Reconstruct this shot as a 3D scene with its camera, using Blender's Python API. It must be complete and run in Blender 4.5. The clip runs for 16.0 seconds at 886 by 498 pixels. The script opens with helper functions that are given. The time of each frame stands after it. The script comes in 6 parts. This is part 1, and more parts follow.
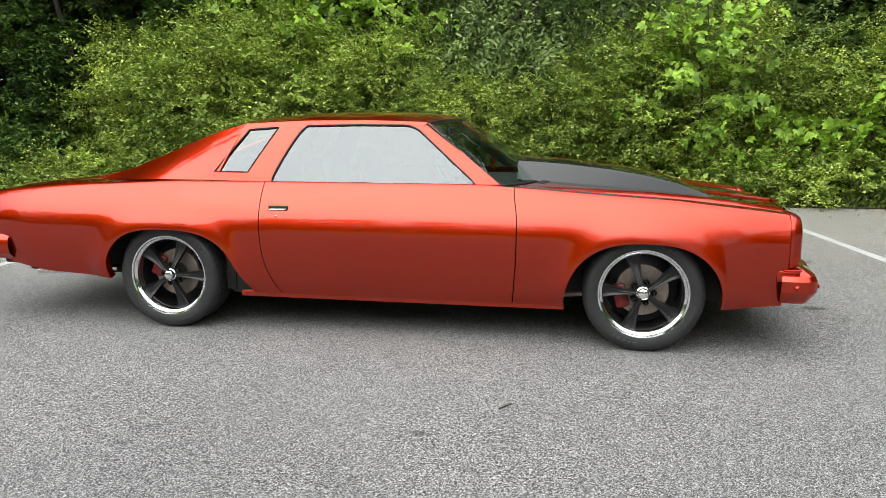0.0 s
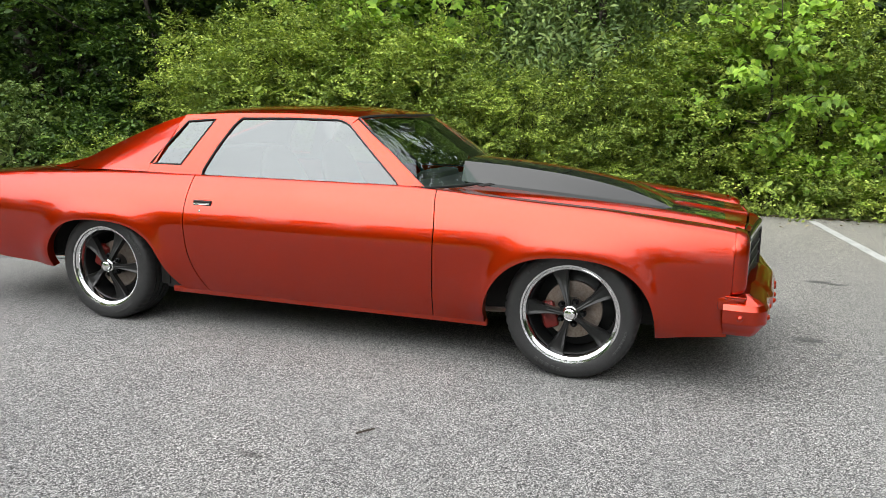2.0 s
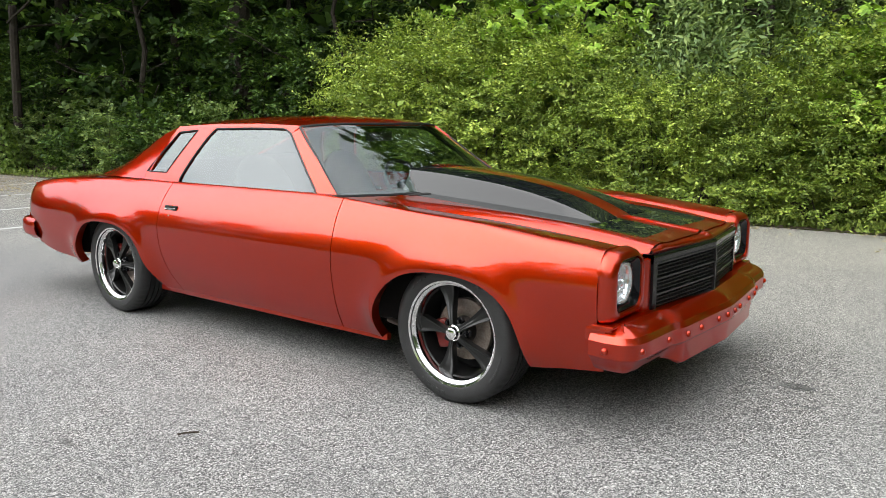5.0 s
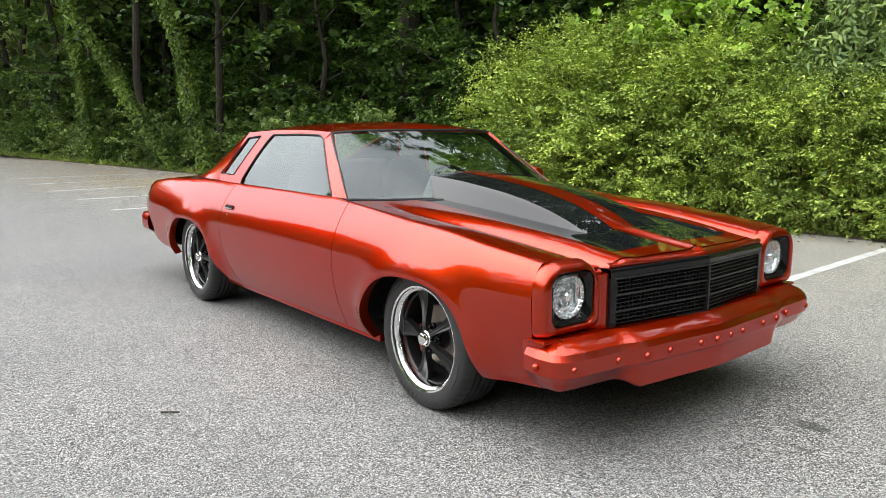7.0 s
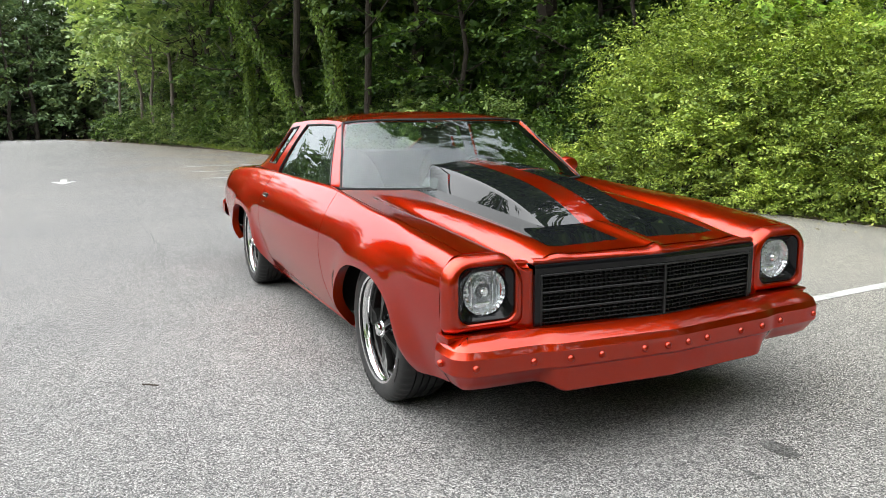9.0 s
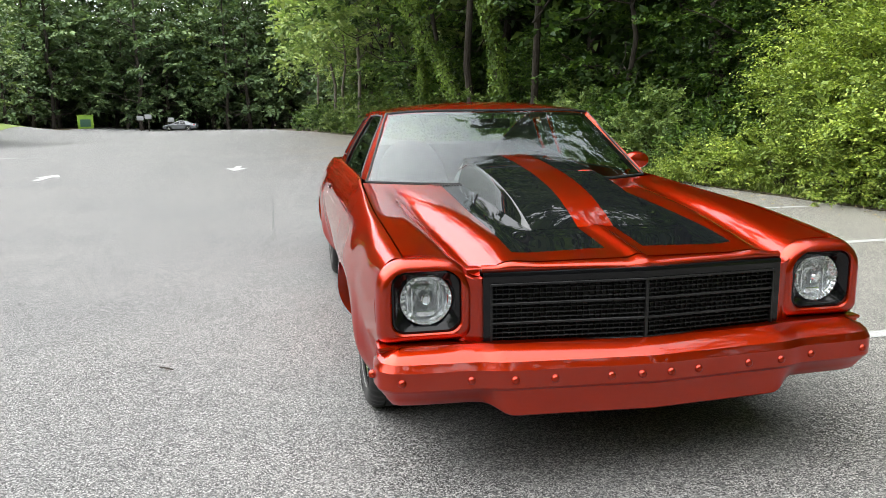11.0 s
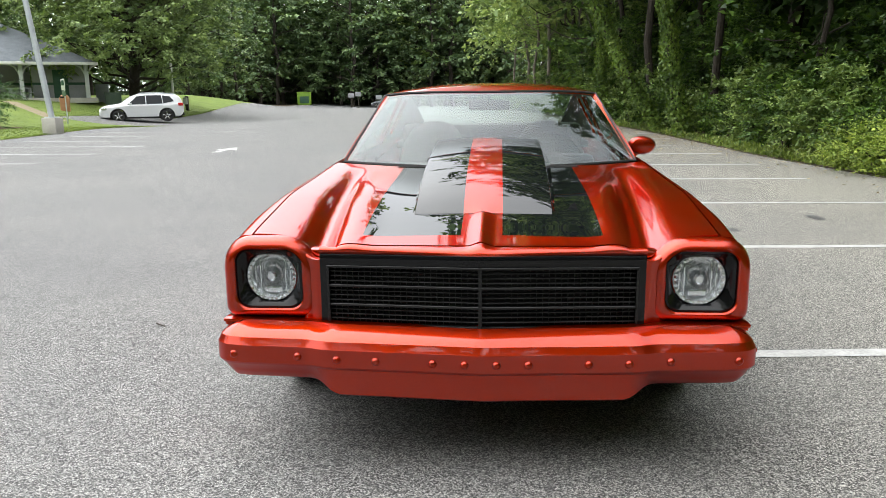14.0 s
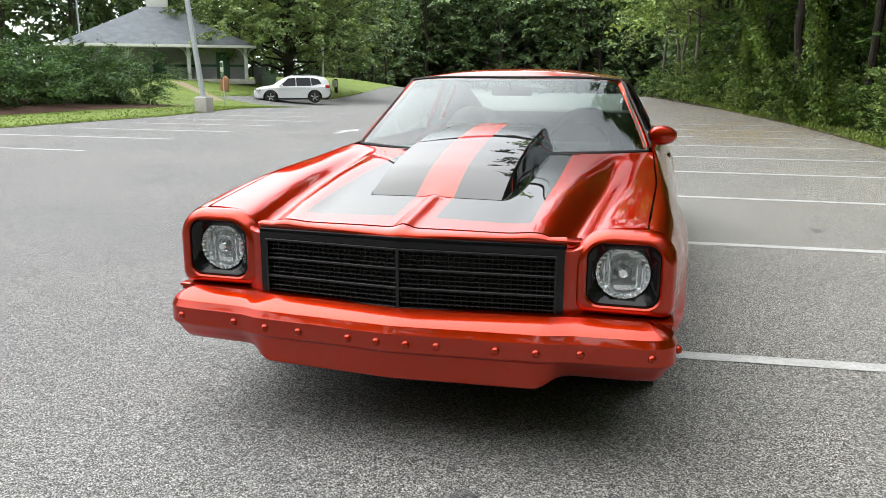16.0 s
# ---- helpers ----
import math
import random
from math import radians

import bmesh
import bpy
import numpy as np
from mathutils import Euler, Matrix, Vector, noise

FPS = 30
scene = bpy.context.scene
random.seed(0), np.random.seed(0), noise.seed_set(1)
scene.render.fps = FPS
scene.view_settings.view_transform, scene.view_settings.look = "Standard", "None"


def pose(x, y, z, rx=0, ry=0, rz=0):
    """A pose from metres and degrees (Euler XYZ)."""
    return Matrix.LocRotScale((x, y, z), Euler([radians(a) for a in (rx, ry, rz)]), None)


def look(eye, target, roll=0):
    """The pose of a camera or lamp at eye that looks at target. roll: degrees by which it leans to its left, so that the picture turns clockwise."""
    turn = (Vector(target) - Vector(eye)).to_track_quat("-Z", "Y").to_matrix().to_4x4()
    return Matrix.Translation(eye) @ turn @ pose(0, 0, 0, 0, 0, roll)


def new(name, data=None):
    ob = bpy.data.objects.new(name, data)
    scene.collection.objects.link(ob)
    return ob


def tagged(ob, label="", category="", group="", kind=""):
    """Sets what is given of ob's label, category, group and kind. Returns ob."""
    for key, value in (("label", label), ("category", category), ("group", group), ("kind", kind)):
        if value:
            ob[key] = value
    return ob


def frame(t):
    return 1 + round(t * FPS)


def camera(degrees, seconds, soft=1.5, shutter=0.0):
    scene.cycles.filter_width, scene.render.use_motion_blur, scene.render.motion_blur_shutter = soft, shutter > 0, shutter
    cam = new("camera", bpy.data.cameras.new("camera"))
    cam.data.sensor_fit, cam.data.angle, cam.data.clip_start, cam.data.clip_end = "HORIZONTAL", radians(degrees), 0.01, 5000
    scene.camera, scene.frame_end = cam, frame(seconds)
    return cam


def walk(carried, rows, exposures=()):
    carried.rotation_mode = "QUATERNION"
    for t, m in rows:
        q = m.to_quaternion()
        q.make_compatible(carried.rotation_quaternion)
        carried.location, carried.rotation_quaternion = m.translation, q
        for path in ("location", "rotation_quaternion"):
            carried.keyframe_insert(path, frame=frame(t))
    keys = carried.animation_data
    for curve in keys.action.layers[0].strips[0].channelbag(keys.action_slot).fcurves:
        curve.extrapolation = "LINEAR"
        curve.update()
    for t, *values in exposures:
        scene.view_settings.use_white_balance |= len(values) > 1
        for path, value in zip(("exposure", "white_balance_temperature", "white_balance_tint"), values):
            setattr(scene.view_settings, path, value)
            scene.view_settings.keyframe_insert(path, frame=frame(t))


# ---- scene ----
cam = camera(60.2, 16.0, 0.7)
PATH = [
    (0, (1.094, -5.115, 1.316), (0.731, -3.179, 0.965), -0.1),
    (0.5, (1.32, -5.005, 1.307), (0.882, -3.087, 0.947), 0.5),
    (1, (1.523, -4.805, 1.311), (1.011, -2.906, 0.948), 0.9),
    (1.5, (1.738, -4.653, 1.305), (1.157, -2.773, 0.944), 1.1),
    (2, (2.026, -4.528, 1.317), (1.38, -2.67, 0.955), 1.0),
    (2.5, (2.24, -4.37, 1.291), (1.532, -2.537, 0.92), 0.8),
    (3, (2.424, -4.206, 1.291), (1.645, -2.403, 0.915), 0.5),
    (3.2, (2.515, -4.151, 1.283), (1.698, -2.364, 0.906), 0.4),
    (5.3, (3.573, -3.497, 1.293), (2.312, -1.979, 0.969), 0.0),
    (5.5, (3.649, -3.438, 1.291), (2.347, -1.953, 0.971), -0.0),
    (6, (3.799, -3.234, 1.293), (2.406, -1.834, 0.976), -0.3),
    (6.5, (3.95, -3.052, 1.29), (2.474, -1.74, 0.974), -0.2),
    (7, (4.165, -2.893, 1.299), (2.606, -1.682, 0.98), -0.1),
    (7.5, (4.276, -2.689, 1.293), (2.647, -1.575, 0.97), -0.1),
    (8, (4.351, -2.446, 1.298), (2.658, -1.433, 0.967), -0.1),
    (8.5, (4.483, -2.229, 1.291), (2.739, -1.31, 0.955), -0.3),
    (9, (4.618, -2.046, 1.286), (2.833, -1.211, 0.945), -0.6),
    (9.5, (4.665, -1.854, 1.269), (2.84, -1.113, 0.923), -0.9),
    (10, (4.66, -1.6, 1.271), (2.789, -0.987, 0.919), -1.2),
    (10.2, (4.659, -1.523, 1.275), (2.773, -0.959, 0.922), -1.1),
    (12.3, (4.671, -0.531, 1.278), (2.711, -0.423, 0.897), -0.6),
    (12.5, (4.682, -0.456, 1.281), (2.721, -0.38, 0.895), -0.7),
    (13, (4.747, -0.261, 1.282), (2.786, -0.266, 0.89), -0.9),
    (13.5, (4.786, -0.124, 1.293), (2.828, -0.197, 0.893), -0.8),
    (14, (4.76, 0.063, 1.285), (2.808, -0.084, 0.877), -0.6),
    (14.5, (4.721, 0.249, 1.289), (2.778, 0.031, 0.871), -0.3),
    (15, (4.697, 0.407, 1.284), (2.766, 0.109, 0.858), -0.1),
    (15.5, (4.704, 0.623, 1.277), (2.794, 0.215, 0.846), 0.1),
    (16, (4.693, 0.806, 1.277), (2.81, 0.295, 0.835), 0.2),
]
walk(cam, [(t, look(eye, target, roll)) for t, eye, target, roll in PATH], [(0, -0.08), (3, -0.03), (6, 0.16), (9, 0.26), (12.5, 0.19), (16, -0.02)])

# ---- small tools ----
def mesh_of(name, verts, faces, mats=(), index=None, smooth=True, sharp=35):
    me = bpy.data.meshes.new(name)
    me.from_pydata([tuple(map(float, v)) for v in verts], [], [tuple(f) for f in faces])
    for m in mats:
        me.materials.append(m)
    if index is not None:
        me.polygons.foreach_set("material_index", index)
    if smooth:
        me.shade_smooth()
        me.set_sharp_from_angle(angle=radians(sharp))
    me.update()
    return me


def part(name, me, parent, label="", m=None):
    """Links a mesh as one part under a thing or under a part."""
    ob = new(name, me)
    ob.parent = parent
    if m is not None:
        ob.matrix_basis = m
    if label:
        ob["label"] = label
    return ob


def thing(name, label, category, group="", kind="", m=None, me=None):
    ob = new(name, me)
    if me is None:
        ob.empty_display_size = 0.2
    if m is not None:
        ob.matrix_basis = m
    return tagged(ob, label, category, group, kind)


def grid_faces(nu, nv, flip=False, closed=False, base=0):
    out = []
    for i in range(nu if closed else nu - 1):
        a, b = base + i * nv, base + ((i + 1) % nu) * nv
        for j in range(nv - 1):
            f = (a + j, b + j, b + j + 1, a + j + 1)
            out.append(f[::-1] if flip else f)
    return out


def grid_mesh(name, P, mat, flip=False, closed=False, sharp=35):
    P = np.asarray(P, float)
    nu, nv = P.shape[:2]
    return mesh_of(name, P.reshape(-1, 3), grid_faces(nu, nv, flip, closed), [mat], sharp=sharp)


def merge(name, pieces, mats, smooth=True, sharp=35):
    """One mesh out of (verts, faces, material index) pieces."""
    V, F, I = [], [], []
    for verts, faces, k in pieces:
        n = len(V)
        V += [tuple(v) for v in verts]
        F += [tuple(n + i for i in f) for f in faces]
        I += [k] * len(faces)
    return mesh_of(name, V, F, mats, I, smooth, sharp)


def box(x0, x1, y0, y1, z0, z1, bev=0.0, k=0, m=None):
    """A box with chamfered edges as (verts, faces, k)."""
    bm = bmesh.new()
    bmesh.ops.create_cube(bm, size=1.0)
    for v in bm.verts:
        v.co = Vector((x0 + (v.co.x + 0.5) * (x1 - x0), y0 + (v.co.y + 0.5) * (y1 - y0), z0 + (v.co.z + 0.5) * (z1 - z0)))
    if bev > 0:
        bmesh.ops.bevel(bm, geom=bm.edges[:], offset=bev, segments=2, affect="EDGES", profile=0.5)
    if m is not None:
        bm.transform(m)
    bm.verts.index_update()
    out = [v.co[:] for v in bm.verts], [[v.index for v in f.verts] for f in bm.faces], k
    bm.free()
    return out


def lathe(profile, n=48, axis="y", k=0, closed=False):
    """A turned shape: rows of (radius, offset along the axis)."""
    prof = np.array(profile, float)
    a = np.linspace(0, 2 * math.pi, n, endpoint=False)
    P = np.zeros((n, len(prof), 3))
    for i, t in enumerate(a):
        c, s = math.cos(t), math.sin(t)
        if axis == "y":
            P[i] = np.stack([prof[:, 0] * c, prof[:, 1], prof[:, 0] * s], 1)
        elif axis == "x":
            P[i] = np.stack([prof[:, 1], prof[:, 0] * c, prof[:, 0] * s], 1)
        else:
            P[i] = np.stack([prof[:, 0] * c, prof[:, 0] * s, prof[:, 1]], 1)
    return P.reshape(-1, 3).tolist(), grid_faces(n, len(prof), False, True), k


def tube(points, r, n=8, k=0, closed=False, flat=1.0):
    """A round bar along a line of points (radius may be a list)."""
    P = [Vector(p) for p in points]
    R = [float(r)] * len(P) if np.isscalar(r) else [float(v) for v in r]
    V, up = [], Vector((0, 0, 1))
    side = None
    for i, p in enumerate(P):
        d = (P[min(i + 1, len(P) - 1)] - P[max(i - 1, 0)]) if not closed else (P[(i + 1) % len(P)] - P[i - 1])
        d.normalize()
        ref = side if side is not None else (Vector((1, 0, 0)) if abs(d.z) > 0.9 else up)
        u = ref - d * ref.dot(d)
        u.normalize()
        side = u
        w = d.cross(u)
        V += [p + R[i] * (math.cos(t) * u + flat * math.sin(t) * w) for t in map(float, np.linspace(0, 2 * math.pi, n, endpoint=False))]
    F = []
    m = len(P)
    for i in range(m if closed else m - 1):
        a, b = i * n, ((i + 1) % m) * n
        F += [(a + j, a + (j + 1) % n, b + (j + 1) % n, b + j) for j in range(n)]
    if not closed:
        F += [tuple(range(n))[::-1], tuple(range((m - 1) * n, m * n))]
    return [tuple(v) for v in V], F, k


def sm(table, s=0.04):
    """A smooth function through rows of (x, value)."""
    xs, ys = np.array(table, float).T
    g = np.linspace(xs[0] - 0.5, xs[-1] + 0.5, 3001)
    step = g[1] - g[0]
    lo, hi = (ys[1] - ys[0]) / (xs[1] - xs[0]), (ys[-1] - ys[-2]) / (xs[-1] - xs[-2])
    v = np.interp(g, xs, ys)
    v = np.where(g < xs[0], ys[0] + (g - xs[0]) * lo, np.where(g > xs[-1], ys[-1] + (g - xs[-1]) * hi, v))
    h = int(3 * s / step) + 1
    w = np.exp(-0.5 * (np.arange(-h, h + 1) * step / s) ** 2)
    v2 = np.convolve(np.pad(v, h, mode="edge"), w / w.sum(), mode="valid")
    return lambda x: np.interp(x, g, v2)


def sstep(a, b, x):
    t = np.clip((np.asarray(x, float) - a) / (b - a), 0, 1)
    return t * t * (3 - 2 * t)


def resample(pts, n):
    P = np.array(pts, float)
    d = np.r_[0, np.cumsum(np.linalg.norm(np.diff(P, axis=0), axis=1))]
    t = np.linspace(0, d[-1], n)
    return np.stack([np.interp(t, d, P[:, k]) for k in range(P.shape[1])], 1)


def rounded(pts, n, passes=2):
    """A resampled line whose corners are eased."""
    P = resample(pts, n)
    for _ in range(passes):
        Q = P.copy()
        Q[1:-1] = 0.25 * P[:-2] + 0.5 * P[1:-1] + 0.25 * P[2:]
        P = Q
    return P


def with_thickness(ob, t, offset=-1.0):
    mod = ob.modifiers.new("thickness", "SOLIDIFY")
    mod.thickness, mod.offset = t, offset
    # crisp rims
    bm = bmesh.new()
    bm.from_mesh(ob.data)
    for e in bm.edges:
        if e.is_boundary:
            e.smooth = False
    bm.to_mesh(ob.data)
    bm.free()
    return ob


# ---- sky and sun ----
world = bpy.data.worlds.new("sky")
scene.world = world
world.use_nodes = True
wn, wl = world.node_tree.nodes, world.node_tree.links
sky = wn.new("ShaderNodeTexSky")
sky.sky_type, sky.sun_disc = "NISHITA", False
sky.sun_elevation, sky.sun_rotation = radians(60), radians(142)
sky.air_density, sky.dust_density, sky.ozone_density = 1.0, 4.0, 1.0
coords = wn.new("ShaderNodeTexCoord")
clouds = wn.new("ShaderNodeTexNoise")
clouds.inputs["Scale"].default_value, clouds.inputs["Detail"].default_value = 2.2, 7
stretch = wn.new("ShaderNodeMapping")
stretch.inputs["Scale"].default_value = (1, 1, 2.4)
cover = wn.new("ShaderNodeValToRGB")
cover.color_ramp.elements[0].color = (0.86, 0.86, 0.86, 1)
cover.color_ramp.elements[0].position, cover.color_ramp.elements[1].position = 0.05, 0.60
veil = wn.new("ShaderNodeMixRGB")
# an overcast sky is about three times as bright overhead as at the horizon, and leans a little to the open lot
toward = wn.new("ShaderNodeVectorMath")
toward.operation = "DOT_PRODUCT"
toward.inputs[1].default_value = (-0.16, -0.22, 0.96)
glow = wn.new("ShaderNodeMapRange")
glow.inputs["From Min"].default_value, glow.inputs["From Max"].default_value = 0.0, 1.0
tone = wn.new("ShaderNodeMixRGB")
tone.inputs["Color1"].default_value, tone.inputs["Color2"].default_value = (4.7, 4.9, 5.15, 1), (11.6, 12.0, 12.4, 1)
wl.new(coords.outputs["Generated"], toward.inputs[0])
wl.new(toward.outputs["Value"], glow.inputs["Value"])
wl.new(glow.outputs["Result"], tone.inputs["Fac"])
# a broad bright patch added to the sky for the car's side, off the sun
halo_dir = wn.new("ShaderNodeVectorMath")
halo_dir.operation = "DOT_PRODUCT"
halo_dir.inputs[1].default_value = (-0.40, -0.58, 0.71)
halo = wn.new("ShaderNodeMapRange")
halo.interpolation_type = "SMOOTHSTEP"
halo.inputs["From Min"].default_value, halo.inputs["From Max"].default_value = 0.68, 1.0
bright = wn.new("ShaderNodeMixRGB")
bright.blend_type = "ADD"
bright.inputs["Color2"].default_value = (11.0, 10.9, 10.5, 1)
wl.new(coords.outputs["Generated"], halo_dir.inputs[0])
wl.new(halo_dir.outputs["Value"], halo.inputs["Value"])
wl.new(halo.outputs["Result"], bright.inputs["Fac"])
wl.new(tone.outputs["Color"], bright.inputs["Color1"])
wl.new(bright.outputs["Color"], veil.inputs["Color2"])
wl.new(coords.outputs["Generated"], stretch.inputs["Vector"])
wl.new(stretch.outputs["Vector"], clouds.inputs["Vector"])
wl.new(clouds.outputs["Fac"], cover.inputs["Fac"])
wl.new(cover.outputs["Color"], veil.inputs["Fac"])
wl.new(sky.outputs["Color"], veil.inputs["Color1"])
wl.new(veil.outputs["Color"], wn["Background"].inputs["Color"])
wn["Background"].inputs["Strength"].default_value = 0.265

sun = new("sun", bpy.data.lights.new("sun", "SUN"))
sun.data.energy, sun.data.angle, sun.data.color = 1.1, radians(95), (1.0, 0.95, 0.86)
# the hidden sun stands high over the open lot
sun.matrix_basis = look((0, 0, 0), (-0.30, 0.38, -0.87))


# ---- materials ----
def material(name, color, rough=0.5, metal=0.0, spec=0.5, coat=0.0, coat_rough=0.03):
    m = bpy.data.materials.new(name)
    m.use_nodes = True
    b = m.node_tree.nodes["Principled BSDF"]
    b.inputs["Base Color"].default_value = (*color, 1)
    b.inputs["Roughness"].default_value = rough
    b.inputs["Metallic"].default_value = metal
    b.inputs["Specular IOR Level"].default_value = spec
    b.inputs["Coat Weight"].default_value = coat
    b.inputs["Coat Roughness"].default_value = coat_rough
    return m


def link(m, a, b):
    m.node_tree.links.new(a, b)


def node(m, kind, **values):
    n = m.node_tree.nodes.new(kind)
    for key, v in values.items():
        n.inputs[key.replace("_", " ")].default_value = v
    return n


def bsdf(m):
    return m.node_tree.nodes["Principled BSDF"]


def place(m, scale=(1, 1, 1)):
    c, k = node(m, "ShaderNodeTexCoord"), node(m, "ShaderNodeMapping")
    k.inputs["Scale"].default_value = scale
    link(m, c.outputs["Object"], k.inputs["Vector"])
    return k.outputs["Vector"]


def ramp(m, fac, stops):
    r = node(m, "ShaderNodeValToRGB")
    e = r.color_ramp.elements
    while len(e) < len(stops):
        e.new(0.5)
    for s, (pos, col) in zip(e, stops):
        s.position, s.color = pos, (*col, 1)
    link(m, fac, r.inputs["Fac"])
    return r.outputs["Color"]


def noise_of(m, scale, detail=4, rough=0.55, vec=None):
    n = node(m, "ShaderNodeTexNoise", Scale=scale, Detail=detail, Roughness=rough)
    link(m, vec if vec is not None else place(m), n.inputs["Vector"])
    return n.outputs["Fac"]


def mix(m, fac, a, b, mode="MIX"):
    n = node(m, "ShaderNodeMixRGB")
    n.blend_type = mode
    for sock, v in (("Fac", fac), ("Color1", a), ("Color2", b)):
        if hasattr(v, "links"):
            link(m, v, n.inputs[sock])
        else:
            n.inputs[sock].default_value = v if sock == "Fac" else (*v, 1)
    return n.outputs["Color"]


def bump(m, height, strength=0.3, distance=0.01):
    n = node(m, "ShaderNodeBump", Strength=strength, Distance=distance)
    link(m, height, n.inputs["Height"])
    link(m, n.outputs["Normal"], bsdf(m).inputs["Normal"])
    return n


def mottled(name, dark, light, scale=6.0, fine=60.0, rough=0.8, metal=0.0, relief=0.15, dist=0.004, spec=0.4):
    """A surface with blotches at one scale and grain at another."""
    m = material(name, light, rough, metal, spec)
    big, small = noise_of(m, scale), noise_of(m, fine, 3)
    both = mix(m, 0.5, ramp(m, big, [(0.3, dark), (0.7, light)]), ramp(m, small, [(0.3, dark), (0.7, light)]))
    link(m, both, bsdf(m).inputs["Base Color"])
    if relief:
        bump(m, small, relief, dist)
    return m


# car paint: burnt orange-red metallic under clear coat
PAINT = material("red_orange_metallic_paint", (0.44, 0.021, 0.0011), 0.34, 0.94, 0.0, 1.0, 0.035)
bsdf(PAINT).inputs["Coat IOR"].default_value = 1.5
bsdf(PAINT).inputs["Specular Tint"].default_value = (0.9, 0.22, 0.09, 1)
flake = noise_of(PAINT, 900, 1)
link(PAINT, mix(PAINT, 0.5, ramp(PAINT, flake, [(0.3, (0.38, 0.016, 0.001)), (0.7, (0.51, 0.029, 0.0013))]), (0.44, 0.021, 0.0011)), bsdf(PAINT).inputs["Base Color"])
peel = node(PAINT, "ShaderNodeBump", Strength=0.010, Distance=0.004)
link(PAINT, noise_of(PAINT, 14, 2), peel.inputs["Height"])
link(PAINT, peel.outputs["Normal"], bsdf(PAINT).inputs["Coat Normal"])
STRIPE = material("gloss_black_paint", (0.006, 0.007, 0.008), 0.4, 0.0, 0.0, 1.0, 0.006)
bsdf(STRIPE).inputs["Coat IOR"].default_value = 1.5
GLOSS = material("gloss_black_plastic", (0.006, 0.006, 0.007), 0.08, 0.0, 0.3)
TRIM = mottled("black_rubber_trim", (0.008, 0.008, 0.008), (0.02, 0.02, 0.02), 20, 200, 0.5)
SATIN = mottled("satin_black_metal", (0.006, 0.006, 0.006), (0.012, 0.012, 0.012), 15, 150, 0.34, 0.0, 0.05, 0.001)
GRILLE = mottled("black_grille_plastic", (0.006, 0.006, 0.007), (0.014, 0.014, 0.014), 15, 150, 0.3, 0.0, 0.05, 0.001)
# its darkness also stands in for shade in scoop mouth, vents and bin opening
DARK = mottled("dark_underbody_and_openings", (0.006, 0.006, 0.006), (0.02, 0.018, 0.016), 8, 60, 0.85)
POLISH = material("polished_aluminium", (0.82, 0.82, 0.83), 0.13, 1.0)
link(POLISH, ramp(POLISH, noise_of(POLISH, 40, 3), [(0.3, (0.06, 0.06, 0.06)), (0.7, (0.2, 0.2, 0.2))]), bsdf(POLISH).inputs["Roughness"])
REFLECTOR = material("silvered_reflector", (0.93, 0.94, 0.95), 0.10, 0.80)
bump(REFLECTOR, noise_of(REFLECTOR, 42, 1), 0.5, 0.005)
CHROME = material("chrome", (0.9, 0.9, 0.9), 0.04, 1.0)
RUBBER = mottled("tyre_rubber", (0.014, 0.014, 0.014), (0.032, 0.032, 0.033), 12, 160, 0.5, 0.0, 0.25, 0.002)
ROTOR = mottled("brake_disc_iron", (0.16, 0.095, 0.065), (0.34, 0.31, 0.28), 9, 120, 0.38, 0.7, 0.1, 0.001)
CLOTH = mottled("black_vinyl", (0.012, 0.012, 0.013), (0.03, 0.03, 0.032), 8, 180, 0.55, 0.0, 0.15, 0.002)
GREYMETAL = mottled("galvanised_steel", (0.38, 0.41, 0.44), (0.56, 0.59, 0.62), 5, 40, 0.5, 0.15, 0.04, 0.002)


def pane(name, tint, gloss):
    """Thin glass: tinted by its colour, mirroring by its gloss straight on and more at a slant, the same from both sides."""
    m = bpy.data.materials.new(name)
    m.use_nodes = True
    m.node_tree.nodes.remove(bsdf(m))
    out = m.node_tree.nodes["Material Output"]
    t, g, f, x = node(m, "ShaderNodeBsdfTransparent"), node(m, "ShaderNodeBsdfGlossy"), node(m, "ShaderNodeLayerWeight", Blend=0.5), node(m, "ShaderNodeMixShader")
    t.inputs["Color"].default_value = (*tint, 1)
    g.inputs["Roughness"].default_value = 0.0
    g.inputs["Color"].default_value = (0.93, 0.98, 1.0, 1)
    slant, rise = node(m, "ShaderNodeMath"), node(m, "ShaderNodeMapRange", To_Min=gloss)
    slant.operation = "POWER"
    slant.inputs[1].default_value = 5.0
    link(m, f.outputs["Facing"], slant.inputs[0])
    link(m, slant.outputs[0], rise.inputs["Value"])
    link(m, rise.outputs["Result"], x.inputs[0])
    link(m, t.outputs[0], x.inputs[1])
    link(m, g.outputs[0], x.inputs[2])
    link(m, x.outputs[0], out.inputs["Surface"])
    return m


SCREEN = pane("windscreen_glass", (0.80, 0.90, 0.86), 0.075)
TINTED = pane("tinted_side_glass", (0.36, 0.42, 0.40), 0.115)
LENS = pane("lamp_lens_glass", (0.93, 0.95, 0.96), 0.05)

